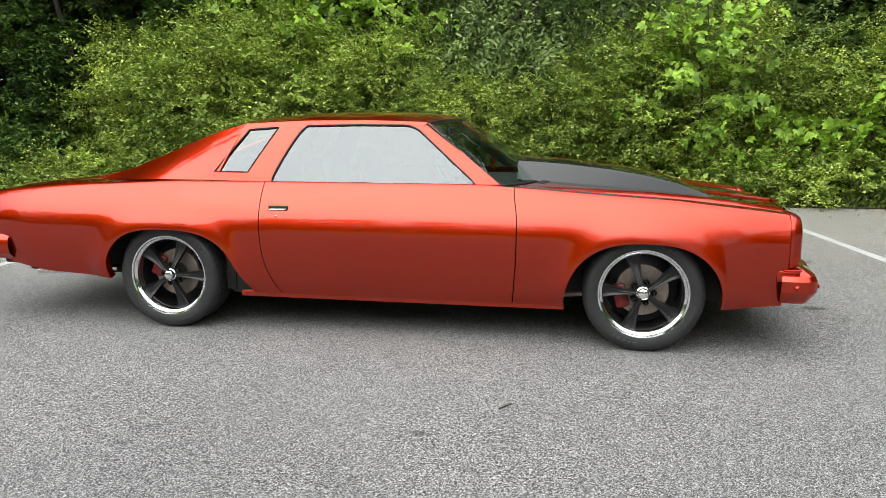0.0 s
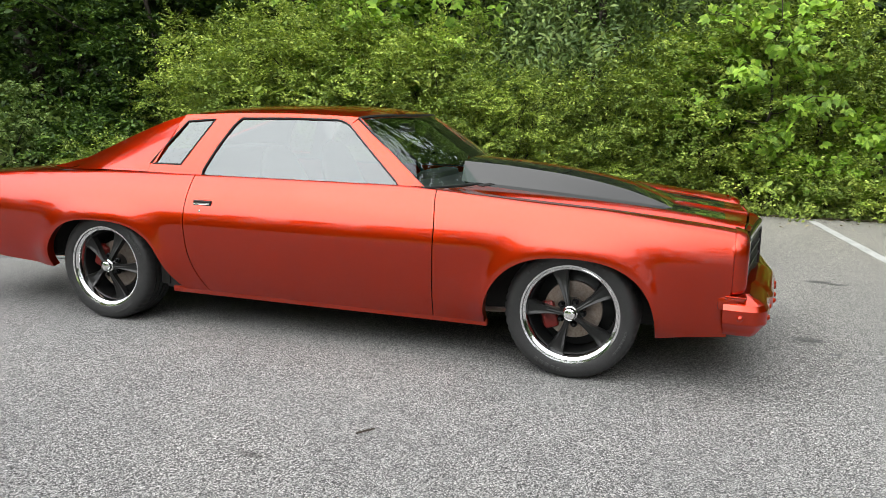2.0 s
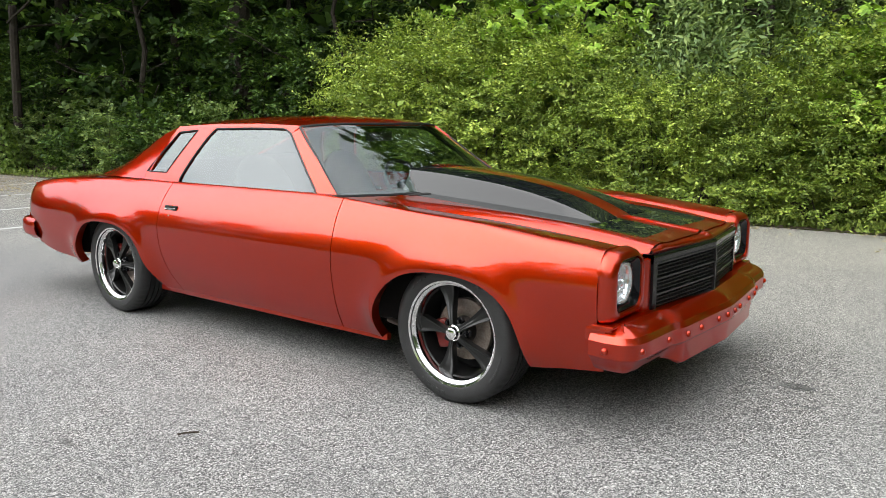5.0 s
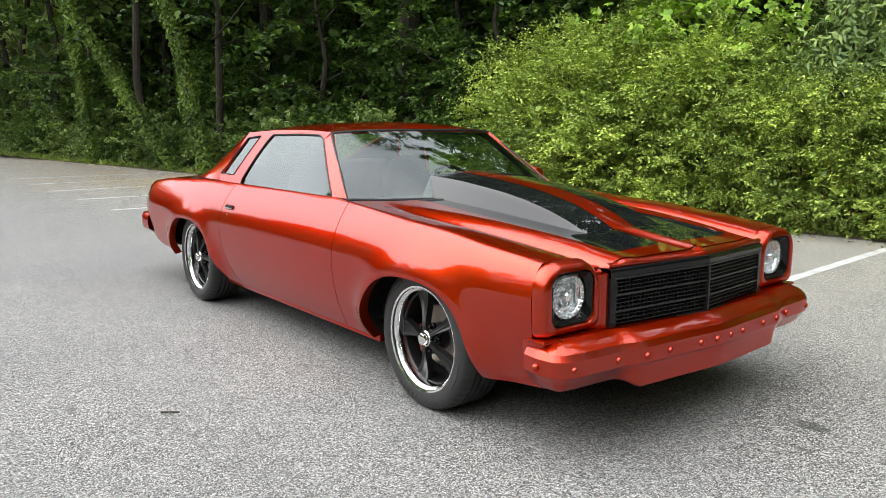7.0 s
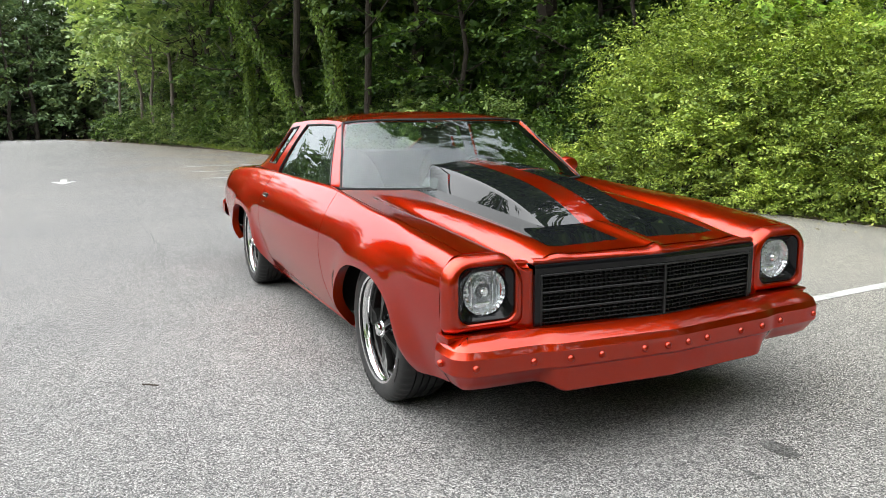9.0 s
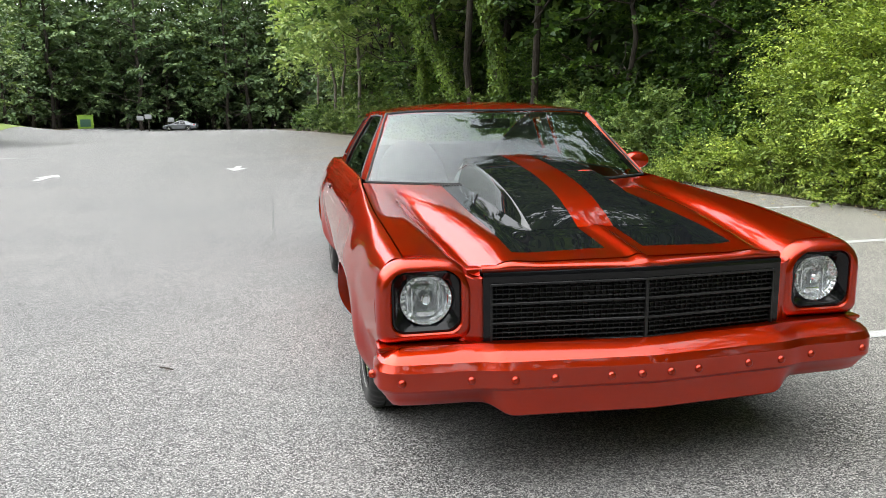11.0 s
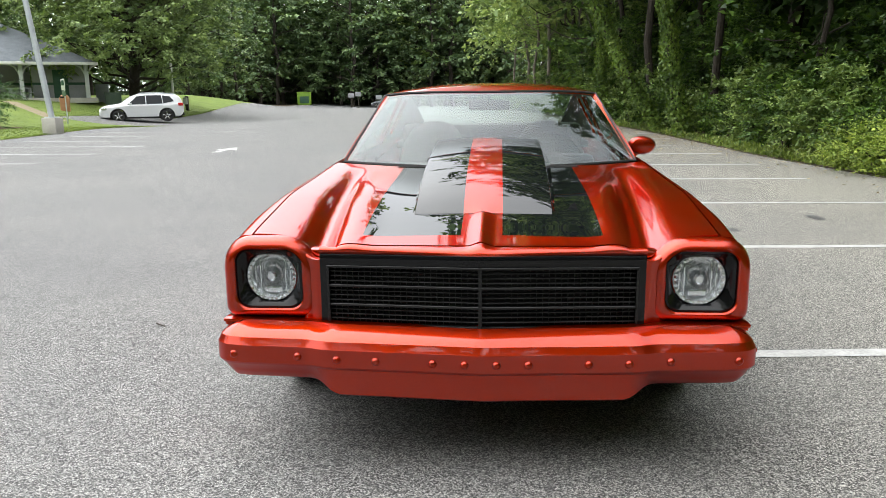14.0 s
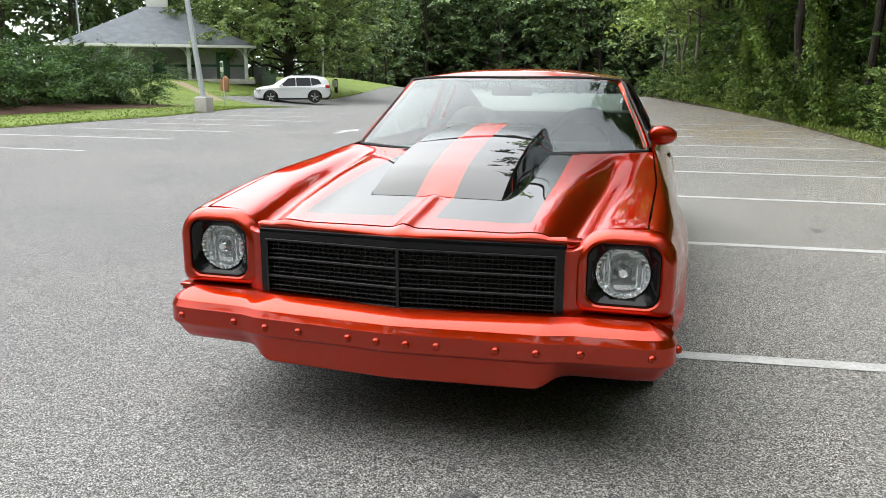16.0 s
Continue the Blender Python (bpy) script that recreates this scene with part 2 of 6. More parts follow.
# asphalt: grey aggregate chips in dark binder, at real grain size
ASPHALT = material("asphalt", (0.16, 0.16, 0.16), 0.85, 0.0, 0.35)
av = place(ASPHALT)
chips = node(ASPHALT, "ShaderNodeTexVoronoi", Scale=240.0)
link(ASPHALT, av, chips.inputs["Vector"])
chipcol = ramp(ASPHALT, chips.outputs["Color"], [(0.08, (0.016, 0.016, 0.017)), (0.45, (0.104, 0.105, 0.105)), (0.85, (0.42, 0.418, 0.408))])
fine = ramp(ASPHALT, noise_of(ASPHALT, 300, 3, 0.6, av), [(0.35, (0.55, 0.55, 0.55)), (0.65, (1.3, 1.3, 1.3))])
broad = ramp(ASPHALT, noise_of(ASPHALT, 0.45, 6, 0.6, av), [(0.3, (0.86, 0.86, 0.87)), (0.7, (1.1, 1.09, 1.07))])
mid = ramp(ASPHALT, noise_of(ASPHALT, 5.0, 5, 0.6, av), [(0.3, (0.97, 0.97, 0.97)), (0.7, (1.03, 1.03, 1.03))])
c1 = mix(ASPHALT, 1.0, chipcol, fine, "MULTIPLY")
stones = node(ASPHALT, "ShaderNodeTexVoronoi", Scale=105.0)
link(ASPHALT, av, stones.inputs["Vector"])
c1 = mix(ASPHALT, 1.0, c1, ramp(ASPHALT, stones.outputs["Color"], [(0.15, (0.72, 0.72, 0.73)), (0.5, (0.95, 0.95, 0.95)), (0.9, (1.25, 1.24, 1.22))]), "MULTIPLY")
c2 = mix(ASPHALT, 1.0, c1, broad, "MULTIPLY")
# brown leaf dust lies on the lot under the trees
c3 = mix(ASPHALT, 1.0, c2, mid, "MULTIPLY")
axes = node(ASPHALT, "ShaderNodeSeparateXYZ")
link(ASPHALT, av, axes.inputs[0])
near_x = node(ASPHALT, "ShaderNodeMapRange", From_Min=-9.0, From_Max=-15.0)
near_y = node(ASPHALT, "ShaderNodeMapRange", From_Min=-2.0, From_Max=2.5)
link(ASPHALT, axes.outputs["X"], near_x.inputs["Value"])
link(ASPHALT, axes.outputs["Y"], near_y.inputs["Value"])
dust = mix(ASPHALT, 1.0, near_x.outputs["Result"], near_y.outputs["Result"], "MULTIPLY")
dust = mix(ASPHALT, 1.0, dust, ramp(ASPHALT, noise_of(ASPHALT, 0.55, 6, 0.7, av), [(0.42, (0, 0, 0)), (0.62, (0.75, 0.75, 0.75))]), "MULTIPLY")
# the lot's colour turns paler and warmer towards +y
pale_y = node(ASPHALT, "ShaderNodeMapRange", From_Min=-0.5, From_Max=4.0, To_Max=0.5)
link(ASPHALT, axes.outputs["Y"], pale_y.inputs["Value"])
c3 = mix(ASPHALT, pale_y.outputs["Result"], c3, mix(ASPHALT, 1.0, c3, (1.75, 1.65, 1.38), "MULTIPLY"))
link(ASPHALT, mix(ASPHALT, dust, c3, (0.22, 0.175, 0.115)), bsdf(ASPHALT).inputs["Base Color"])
bump(ASPHALT, chips.outputs["Distance"], 0.3, 0.005)


def leaf_material(name, dark, light, yellow=None, scale=1.0):
    """Leaves: each leaf its own green, clumps of lighter and darker growth, a little light through the blade."""
    m = material(name, light, 0.5, 0.0, 0.3)
    geo = node(m, "ShaderNodeNewGeometry")
    each = ramp(m, geo.outputs["Random Per Island"], [(0.0, dark), (0.6, light), (1.0, yellow or light)])
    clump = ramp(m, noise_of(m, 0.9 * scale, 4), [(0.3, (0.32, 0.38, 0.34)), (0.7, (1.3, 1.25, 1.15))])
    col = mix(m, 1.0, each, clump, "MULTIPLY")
    link(m, col, bsdf(m).inputs["Base Color"])
    tr, ad = node(m, "ShaderNodeBsdfTranslucent"), node(m, "ShaderNodeMixShader")
    ad.inputs[0].default_value = 0.17
    link(m, mix(m, 1.0, col, (1.25, 1.3, 0.6), "MULTIPLY"), tr.inputs["Color"])
    link(m, bsdf(m).outputs[0], ad.inputs[1])
    link(m, tr.outputs[0], ad.inputs[2])
    link(m, ad.outputs[0], m.node_tree.nodes["Material Output"].inputs["Surface"])
    return m


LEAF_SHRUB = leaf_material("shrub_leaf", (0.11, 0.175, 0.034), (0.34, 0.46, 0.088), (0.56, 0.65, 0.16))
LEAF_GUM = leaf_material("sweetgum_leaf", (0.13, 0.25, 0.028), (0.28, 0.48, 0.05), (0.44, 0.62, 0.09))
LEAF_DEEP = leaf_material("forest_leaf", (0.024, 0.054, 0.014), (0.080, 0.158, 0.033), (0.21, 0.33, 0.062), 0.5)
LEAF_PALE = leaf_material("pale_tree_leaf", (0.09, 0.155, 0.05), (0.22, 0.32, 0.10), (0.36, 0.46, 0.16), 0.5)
# distant edge trees and pines: haze is put into the leaf colour as paleness
LEAF_HAZE = leaf_material("hazy_tree_leaf", (0.22, 0.33, 0.12), (0.46, 0.60, 0.22), (0.60, 0.70, 0.29), 0.5)
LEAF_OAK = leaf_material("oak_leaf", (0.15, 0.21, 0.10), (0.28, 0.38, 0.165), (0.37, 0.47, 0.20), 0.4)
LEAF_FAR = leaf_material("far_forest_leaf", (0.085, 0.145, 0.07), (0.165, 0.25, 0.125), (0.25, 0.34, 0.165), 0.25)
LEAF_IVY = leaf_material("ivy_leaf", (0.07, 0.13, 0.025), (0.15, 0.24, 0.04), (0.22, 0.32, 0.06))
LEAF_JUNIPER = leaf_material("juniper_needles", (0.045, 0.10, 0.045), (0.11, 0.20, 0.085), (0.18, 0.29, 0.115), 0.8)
BARK = mottled("bark", (0.020, 0.016, 0.012), (0.058, 0.047, 0.037), 3, 26, 0.95, 0.0, 0.8, 0.03)
PINE_BARK = mottled("grey_pine_bark", (0.10, 0.085, 0.07), (0.27, 0.235, 0.20), 3, 20, 0.95, 0.0, 0.8, 0.03)
GRASS = leaf_material("grass_blade", (0.10, 0.155, 0.025), (0.20, 0.275, 0.05), (0.30, 0.36, 0.09), 0.6)
LAWN = mottled("lawn_soil", (0.09, 0.135, 0.025), (0.19, 0.255, 0.05), 1.2, 40, 0.95, 0.0, 0.5, 0.02)
LITTER = mottled("forest_floor", (0.035, 0.028, 0.016), (0.09, 0.065, 0.035), 1.5, 30, 0.95, 0.0, 0.5, 0.02)
MULCH = mottled("pine_bark_mulch", (0.05, 0.025, 0.018), (0.15, 0.08, 0.055), 4, 45, 0.95, 0.0, 0.7, 0.02)
LINE = mottled("worn_white_road_paint", (0.25, 0.25, 0.245), (0.56, 0.56, 0.545), 5, 60, 0.75, 0.0, 0.3, 0.003)
CONCRETE = mottled("concrete", (0.34, 0.32, 0.29), (0.52, 0.50, 0.46), 2, 40, 0.9, 0.0, 0.2, 0.004)


# ---- ground, lot and markings ----
def fall(x, y):
    """The height of the ground: level round the car, falling gently down the lot, with a lawn that rises beside it."""
    x, y = np.asarray(x, float), np.asarray(y, float)
    drop = -0.0148 * np.maximum(0, -x - 28) * (1 - 0.4 * sstep(18, 32, -y)) - 0.40 * sstep(9, 17, -y) * sstep(19, 38, -x) * sstep(75, 55, -x)
    return drop + 1.5 * sstep(20, 33, -y) * sstep(95, 70, -x) * sstep(8, -4, x)


def sheet(name, x0, x1, edge_lo, edge_hi, lift, mat, label, category, n=160, m=24, kind="structure"):
    """A surface that follows the ground between two edges given as functions of x."""
    P = []
    for x in np.linspace(x0, x1, n):
        lo, hi = float(edge_lo(x)), float(edge_hi(x))
        ys = lo + (hi - lo) * np.linspace(0, 1, m)
        P.append([(x, y, float(fall(x, y)) + lift) for y in ys])
    return thing(name, label, category, kind=kind, me=grid_mesh(name, P, mat))


north = sm([(-160, -7.0), (-115, -4.5), (-90, -2.2), (-70, 0.4), (-56, 1.5), (-42, 2.4), (-27, 3.5), (-18, 4.5), (-10, 4.95), (-5, 5.7), (0, 6.2), (5, 6.25), (9, 6.6), (60, 7.0)], 0.6)
south = sm([(-160, -33), (-110, -30), (-75, -26.4), (-62, -24.8), (-52, -23.3), (-47.5, -22.6), (-46, -24.6), (-37.5, -25.2), (-35.8, -17.6), (-31, -16.4), (-23.5, -15.3), (-19.5, -14.4), (-16.4, -14.1), (-10.5, -14.4), (0, -15.5), (60, -17)], 0.25)
far_rows = np.r_[np.linspace(-900, -170, 8), np.linspace(-160, 60, 56), np.linspace(70, 900, 6)]
far_cols = np.r_[np.linspace(-900, -90, 6), np.linspace(-80, -14, 40), np.linspace(-12, 60, 20), np.linspace(80, 900, 6)]
P = [[(x, y, float(fall(max(x, -200), y)) - 0.04) for y in far_cols] for x in far_rows]
thing("ground", "brown leaf-littered forest floor reaching the horizon", "ground", kind="structure", me=grid_mesh("ground", P, LITTER))
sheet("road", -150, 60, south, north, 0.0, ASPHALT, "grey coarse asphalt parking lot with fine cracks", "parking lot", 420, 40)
sheet("lawn", -95, 6, lambda x: -60, lambda x: float(south(x)) - 0.02, 0.015, LAWN, "mown green lawn rising beside the parking lot", "lawn", 200, 60)
sheet("verge", -60, 12, lambda x: float(north(x)) + 0.01, lambda x: float(north(x)) + 0.9, 0.01, LITTER, "strip of leaf litter and weeds along the asphalt", "verge", 120, 5)


def stripe(x0, y0, x1, y1, w=0.10, group="parking bay lines"):
    d = Vector((x1 - x0, y1 - y0)).normalized()
    n = Vector((-d.y, d.x)) * w / 2
    L = math.hypot(x1 - x0, y1 - y0)
    m = max(2, int(L / 0.08))
    V, F = [], []
    for i in range(m + 1):
        t = i / m
        j = 0.006 * noise.noise((x0 * 3 + t * 40, y0, 1))
        k = 0.006 * noise.noise((x0 * 3 + t * 40, y0, 7))
        c = Vector((x0 + (x1 - x0) * t, y0 + (y1 - y0) * t))
        a, b = c + n * (1 + j / w * 2), c - n * (1 + k / w * 2)
        V += [(a.x, a.y, float(fall(a.x, a.y)) + 0.004), (b.x, b.y, float(fall(b.x, b.y)) + 0.004)]
        if i:
            F.append((2 * i - 2, 2 * i - 1, 2 * i + 1, 2 * i))
    thing("parking_line", "worn white painted parking bay line on asphalt", "road marking", group, me=mesh_of("parking_line", V, F, [LINE], smooth=False))


stripe(4.02, 0.3, 3.27, 6.0)
stripe(1.18, 0.3, 0.745, 5.75)
for x in (-1.45, -3.96, -6.30, -8.40, -10.6, -12.9, -15.2, -17.5):
    stripe(x, 0.3, x - (0.22 if x > -3 else 0.08), 5.3 if x > -5 else 4.4)
for x in (-6.42, -8.98, -11.2, -13.4, -15.5, -17.8, -20.1):
    stripe(x, -8.6, x, -13.0)


def arrow(x, y, d):
    V = [(0, -0.07), (0.75, -0.07), (0.7, -0.26), (1.5, 0), (0.7, 0.26), (0.75, 0.07), (0, 0.07)]
    thing("road_arrow", "white painted direction arrow on asphalt", "road marking", "lane arrows", me=mesh_of("road_arrow", [(x + d * a, y + d * b, 0.004) for a, b in V], [tuple(range(7))], [LINE], smooth=False))


arrow(-11.5, -6.12, -1)
arrow(-14.3, -2.45, 1)


# ---- the car: nose towards +x, its centre line on y = 0 ----
car = thing("car", "burnt orange-red two-door coupe with black bonnet stripes parked on asphalt", "car")

half_width = sm([(-2.78, 0.80), (-2.66, 0.865), (-2.4, 0.915), (-1.9, 0.945), (-1.4, 0.955), (0, 0.955), (1.4, 0.955), (1.9, 0.94), (2.15, 0.912)], 0.06)
shoulder = sm([(-2.75, 0.765), (-2.6, 0.80), (-2.1, 0.845), (-1.4, 0.868), (-0.8, 0.866), (0.5, 0.864), (0.7, 0.866), (1.17, 0.848), (1.58, 0.826), (2.09, 0.768), (2.15, 0.758)], 0.05)
deck_edge = sm([(-2.75, 0.80), (-2.6, 0.84), (-2.13, 0.882), (-1.43, 0.912), (-0.8, 0.915), (0.5, 0.915), (0.72, 0.902), (1.17, 0.872), (1.58, 0.850), (2.09, 0.797), (2.15, 0.788)], 0.05)
inner_edge = sm([(-2.75, 0.72), (-2.2, 0.78), (-1.4, 0.795), (0.45, 0.798), (0.72, 0.82), (1.5, 0.838), (2.15, 0.815)], 0.06)
sill = sm([(-2.75, 0.44), (-2.57, 0.375), (-2.3, 0.325), (-1.85, 0.308), (-0.95, 0.24), (0.95, 0.235), (1.84, 0.255), (2.15, 0.285)], 0.04)
ARCHES = ((-1.390, 0.440, 0.379, 2.7), (1.421, 0.417, 0.374, 2.5))
REAR_SEAM = sm([(0.15, -0.64), (0.3, -0.735), (0.45, -0.778), (0.66, -0.79), (0.95, -0.80)], 0.05)
FRONT_SEAM = sm([(0.15, 0.69), (0.5, 0.722), (0.73, 0.726), (0.87, 0.70), (0.95, 0.68)], 0.04)


def lower_edge(x):
    z = sill(x)
    for c, a, h, n in ARCHES:
        inside = np.clip(1 - np.abs((x - c) / a) ** n, 0, 1)
        z = np.where(np.abs(x - c) < a, np.maximum(z, 0.25 + h * inside ** (1 / n)), z)
    return z


def side_width(x, z):
    d = z - 0.62
    w = half_width(x) - np.where(d > 0, 1.7 * d * d, 0.74 * d * d)
    for c, a, h, n in ARCHES:
        r = (np.abs((x - c) / a) ** n + np.clip((z - 0.25) / h, 0, 9) ** n) ** (1 / n)
        f = np.where(r < 1, 1.0, np.exp(-(((r - 1) / 0.20) ** 2))) * sstep(0.16, 0.46, z)
        w = w + (half_width(x) + 0.02 - w) * f
    return w


def side_panel(name, left, right, s, label=""):
    """A body side between two seams; s is -1 for the right side and 1 for the left."""
    lo, hi = float(left(0.6)), float(right(0.6))
    cols = [lo, hi]
    cols += list(np.linspace(lo, hi, 34)[1:-1])
    for c, a, h, n in ARCHES:
        if lo < c < hi:
            cols = [x for x in cols if abs(x - c) > a + 0.01]
            cols += list(c + a * np.sin(np.linspace(-math.pi / 2, math.pi / 2, 61)))
            cols += [c - a - 0.012, c + a + 0.012]
    cols = np.array(sorted(cols))
    u = (cols - lo) / (hi - lo)
    rows = []
    for k in range(len(cols)):
        col, top, zb = [], float(shoulder(cols[k])), float(lower_edge(cols[k]))
        for j, v in enumerate(np.r_[-1, np.linspace(0, 1, 30)]):
            z = zb + (top - zb) * max(v, 0) + (0.012 if v < 0 else 0)
            x = float(left(z)) + (float(right(z)) - float(left(z))) * u[k]
            y = float(side_width(x, max(z - (0.012 if v < 0 else 0), 0))) - (0.05 if v < 0 else 0)
            col.append((x, s * y, z))
        y0, x = abs(col[-1][1]), col[-1][0]
        zt, yi = float(deck_edge(x)), float(inner_edge(x))
        ym = max(yi + 0.3 * (y0 - yi), y0 - 0.8 * (zt - top))
        for q in np.linspace(0, 1, 13)[1:]:
            a, b, c = (1 - q) ** 2, 2 * 2.2 * q * (1 - q), q * q
            col.append((x, s * (a * y0 + b * ym + c * yi) / (a + b + c), top + (zt - top) * (b + c) / (a + b + c)))
        rows.append(col)
    ob = part(name, grid_mesh(name, rows, PAINT, s > 0, sharp=28), car, label)
    return with_thickness(ob, 0.006)


def offset_seam(f, d):
    return lambda z: f(z) + d


for s in (-1, 1):
    side_panel("rear_quarter_panel", lambda z: np.asarray(z) * 0 - 2.74 + 0.05 * sstep(0.75, 0.5, z), offset_seam(REAR_SEAM, -0.003), s)
    door = side_panel("door", offset_seam(REAR_SEAM, 0.003), offset_seam(FRONT_SEAM, -0.003), s)
    side_panel("front_fender", offset_seam(FRONT_SEAM, 0.003), lambda z: np.asarray(z) * 0 + 2.152, s)
    # handle, lock and rocker
    y = s * 0.913
    part("door_handle", merge("door_handle", [box(-0.735, -0.615, y - 0.014, y + 0.014, 0.752, 0.782, 0.006), box(-0.728, -0.622, y + s * 0.006, y + s * 0.017, 0.760, 0.768, 0.002, 1)], [SATIN, CHROME]), door, "black door handle in a chrome-edged cup")
    me = merge("door_lock", [lathe([(0.0, -0.008), (0.010, -0.008), (0.010, 0.002), (0.004, 0.004), (0.0, 0.004)], 16)], [CHROME])
    part("door_lock", me, door, "round key lock", pose(-0.684, s * 0.935, 0.718, 0, 0, 180 if s < 0 else 0))
    part("rocker_panel", merge("rocker_panel", [box(-0.97, 0.99, min(s * 0.80, s * 0.835), max(s * 0.80, s * 0.835), 0.208, 0.246, 0.008)], [PAINT]), car)

# ---- wheel wells, floor and engine bay, all dark ----
for piece in (
    box(0.64, 2.12, -0.60, 0.60, 0.24, 0.66, 0.01), box(-1.05, 0.64, -0.79, 0.79, 0.22, 0.38, 0.01), box(-2.62, -1.05, -0.60, 0.60, 0.27, 0.62, 0.01),
    box(0.60, 0.66, -0.80, 0.80, 0.24, 0.84, 0.005), box(-1.08, -1.02, -0.80, 0.80, 0.24, 0.62, 0.005),
    box(1.86, 2.12, -0.85, 0.85, 0.33, 0.62, 0.01), box(-2.62, -1.86, -0.82, 0.82, 0.36, 0.60, 0.01)):
    part("underbody", merge("underbody", [piece], [DARK]), car)

# ---- greenhouse ----
def tumble(z):
    t = np.clip((np.asarray(z, float) - 0.915) / 0.335, 0, 1.2)
    return 0.80 - 0.178 * t ** 1.12


def on_side(pts, n, s):
    P = rounded(pts, n, 1)
    return np.stack([P[:, 0], s * tumble(P[:, 1]), P[:, 1]], 1)


def ruled(A, B, m=5, bulge=0.0):
    A, B = np.asarray(A), np.asarray(B)
    return np.stack([A + (B - A) * t for t in np.linspace(0, 1, m)], 1)


roof_mid = sm([(-1.3, 1.225), (-1.15, 1.258), (-0.9, 1.298), (-0.6, 1.318), (-0.1, 1.323), (0.15, 1.304), (0.29, 1.272)], 0.05)
roof_rim = sm([(-1.2, 1.235), (-0.98, 1.253), (-0.6, 1.270), (-0.2, 1.273), (0.16, 1.262), (0.3, 1.25)], 0.05)
WIN_FRONT = [(0.478, 0.914), (0.30, 1.062), (0.115, 1.215)]
WIN_TOP = [(0.115, 1.215), (0.06, 1.243), (-0.25, 1.246), (-0.585, 1.240)]
WIN_REAR = [(-0.585, 1.240), (-0.625, 1.205), (-0.69, 1.09), (-0.755, 0.945), (-0.762, 0.914)]
RIM = [(0.162, 1.262), (-0.2, 1.273), (-0.6, 1.270), (-0.985, 1.253)]
QUARTER = [(-0.768, 1.231), (-0.920, 0.966), (-1.138, 0.966), (-0.957, 1.216)]
SAIL_BACK = [(-0.985, 0.615, 1.253), (-1.17, 0.60, 1.205), (-1.37, 0.585, 1.135), (-1.53, 0.575, 1.073), (-1.82, 0.56, 0.962), (-2.12, 0.55, 0.893)]
SAIL_BASE = [(-1.125, 0.797, 0.917), (-1.5, 0.775, 0.915), (-1.8, 0.725, 0.903), (-2.12, 0.62, 0.890)]
for s in (-1, 1):
    pieces = []

    def add(P, flip=False):
        P = np.asarray(P)
        nu, nv = P.shape[:2]
        pieces.append((P.reshape(-1, 3).tolist(), grid_faces(nu, nv, flip != (s > 0)), 0))

    fr = on_side(WIN_FRONT, 16, s)
    a_out = on_side([(0.615, 0.912), (0.38, 1.09), (0.162, 1.262)], 16, s)
    a_out[:, 1] *= 0.985
    add(ruled(fr, a_out, 5), True)
    top = on_side(WIN_TOP + [(-0.768, 1.231), (-0.957, 1.216)], 40, s)
    rim = on_side(RIM, 40, s)
    add(ruled(top, rim, 5), True)
    add(ruled(on_side(WIN_REAR, 20, s), on_side([(-0.768, 1.231), (-0.844, 1.10), (-0.920, 0.966), (-0.93, 0.914)], 20, s), 5), True)
    add(ruled(on_side([(-0.920, 0.966), (-1.138, 0.966)], 6, s), on_side([(-0.93, 0.914), (-1.145, 0.917)], 6, s), 3), False)
    add(ruled(on_side([(-0.957, 1.216), (-1.138, 0.966), (-1.145, 0.917)], 16, s), on_side([(-0.985, 1.253), (-1.15, 0.966), (-1.147, 0.917)], 16, s), 3), True)
    back = resample([(x, s * y, z) for x, y, z in SAIL_BACK], 26)
    low = resample([(x, s * y, z) for x, y, z in SAIL_BASE], 26)
    P = ruled(low, back, 12)
    for j, t in enumerate(np.linspace(0, 1, 12)):
        P[:, j, 1] += s * 0.016 * math.sin(math.pi * t)
        P[:, j, 2] -= 0.030 * np.linspace(0, 1, 26) * math.sin(math.pi * t)
    add(P, True)
    ob = part("side_pillar_panel", merge("side_pillar_panel", pieces, [PAINT, CLOTH]), car)
    with_thickness(ob, 0.02).modifiers[0].material_offset = 1
    # side glass with black seals
    fr2, tp2, rr2 = on_side(WIN_FRONT, 14, s), on_side(WIN_TOP, 22, s), on_side(WIN_REAR, 16, s)
    bt2 = on_side([(-0.762, 0.908), (0.478, 0.908)], 22, s)
    up = np.concatenate([rr2[::-1], tp2[::-1][1:], fr2[::-1][1:]])
    G = ruled(resample(bt2, 50), resample(up, 50), 9)
    G[:, :, 1] *= 0.992
    part("side_window", grid_mesh("side_window", G, TINTED, s > 0), car, "tinted side window mirroring the sky")
    ring = np.concatenate([bt2, fr2[1:], tp2[1:], rr2[1:-1]])
    seal = merge("window_seal", [tube(ring, 0.006, 6, closed=True)], [TRIM])
    part("window_seal", seal, car, "black rubber window seal")
    q = on_side([QUARTER[1], QUARTER[2]], 8, s), on_side([QUARTER[0], QUARTER[3]], 8, s)
    Q = ruled(q[0], q[1], 6)
    Q[:, :, 1] *= 0.99
    part("quarter_window", grid_mesh("quarter_window", Q, TINTED, s < 0), car, "slanted opera window mirroring the sky")
    ring = [p for a, b in zip(QUARTER, QUARTER[1:] + QUARTER[:1]) for p in on_side([a, b], 8, s)[:-1]]
    part("window_seal", merge("window_seal", [tube(ring, 0.005, 6, closed=True)], [TRIM]), car, "black rubber window seal")

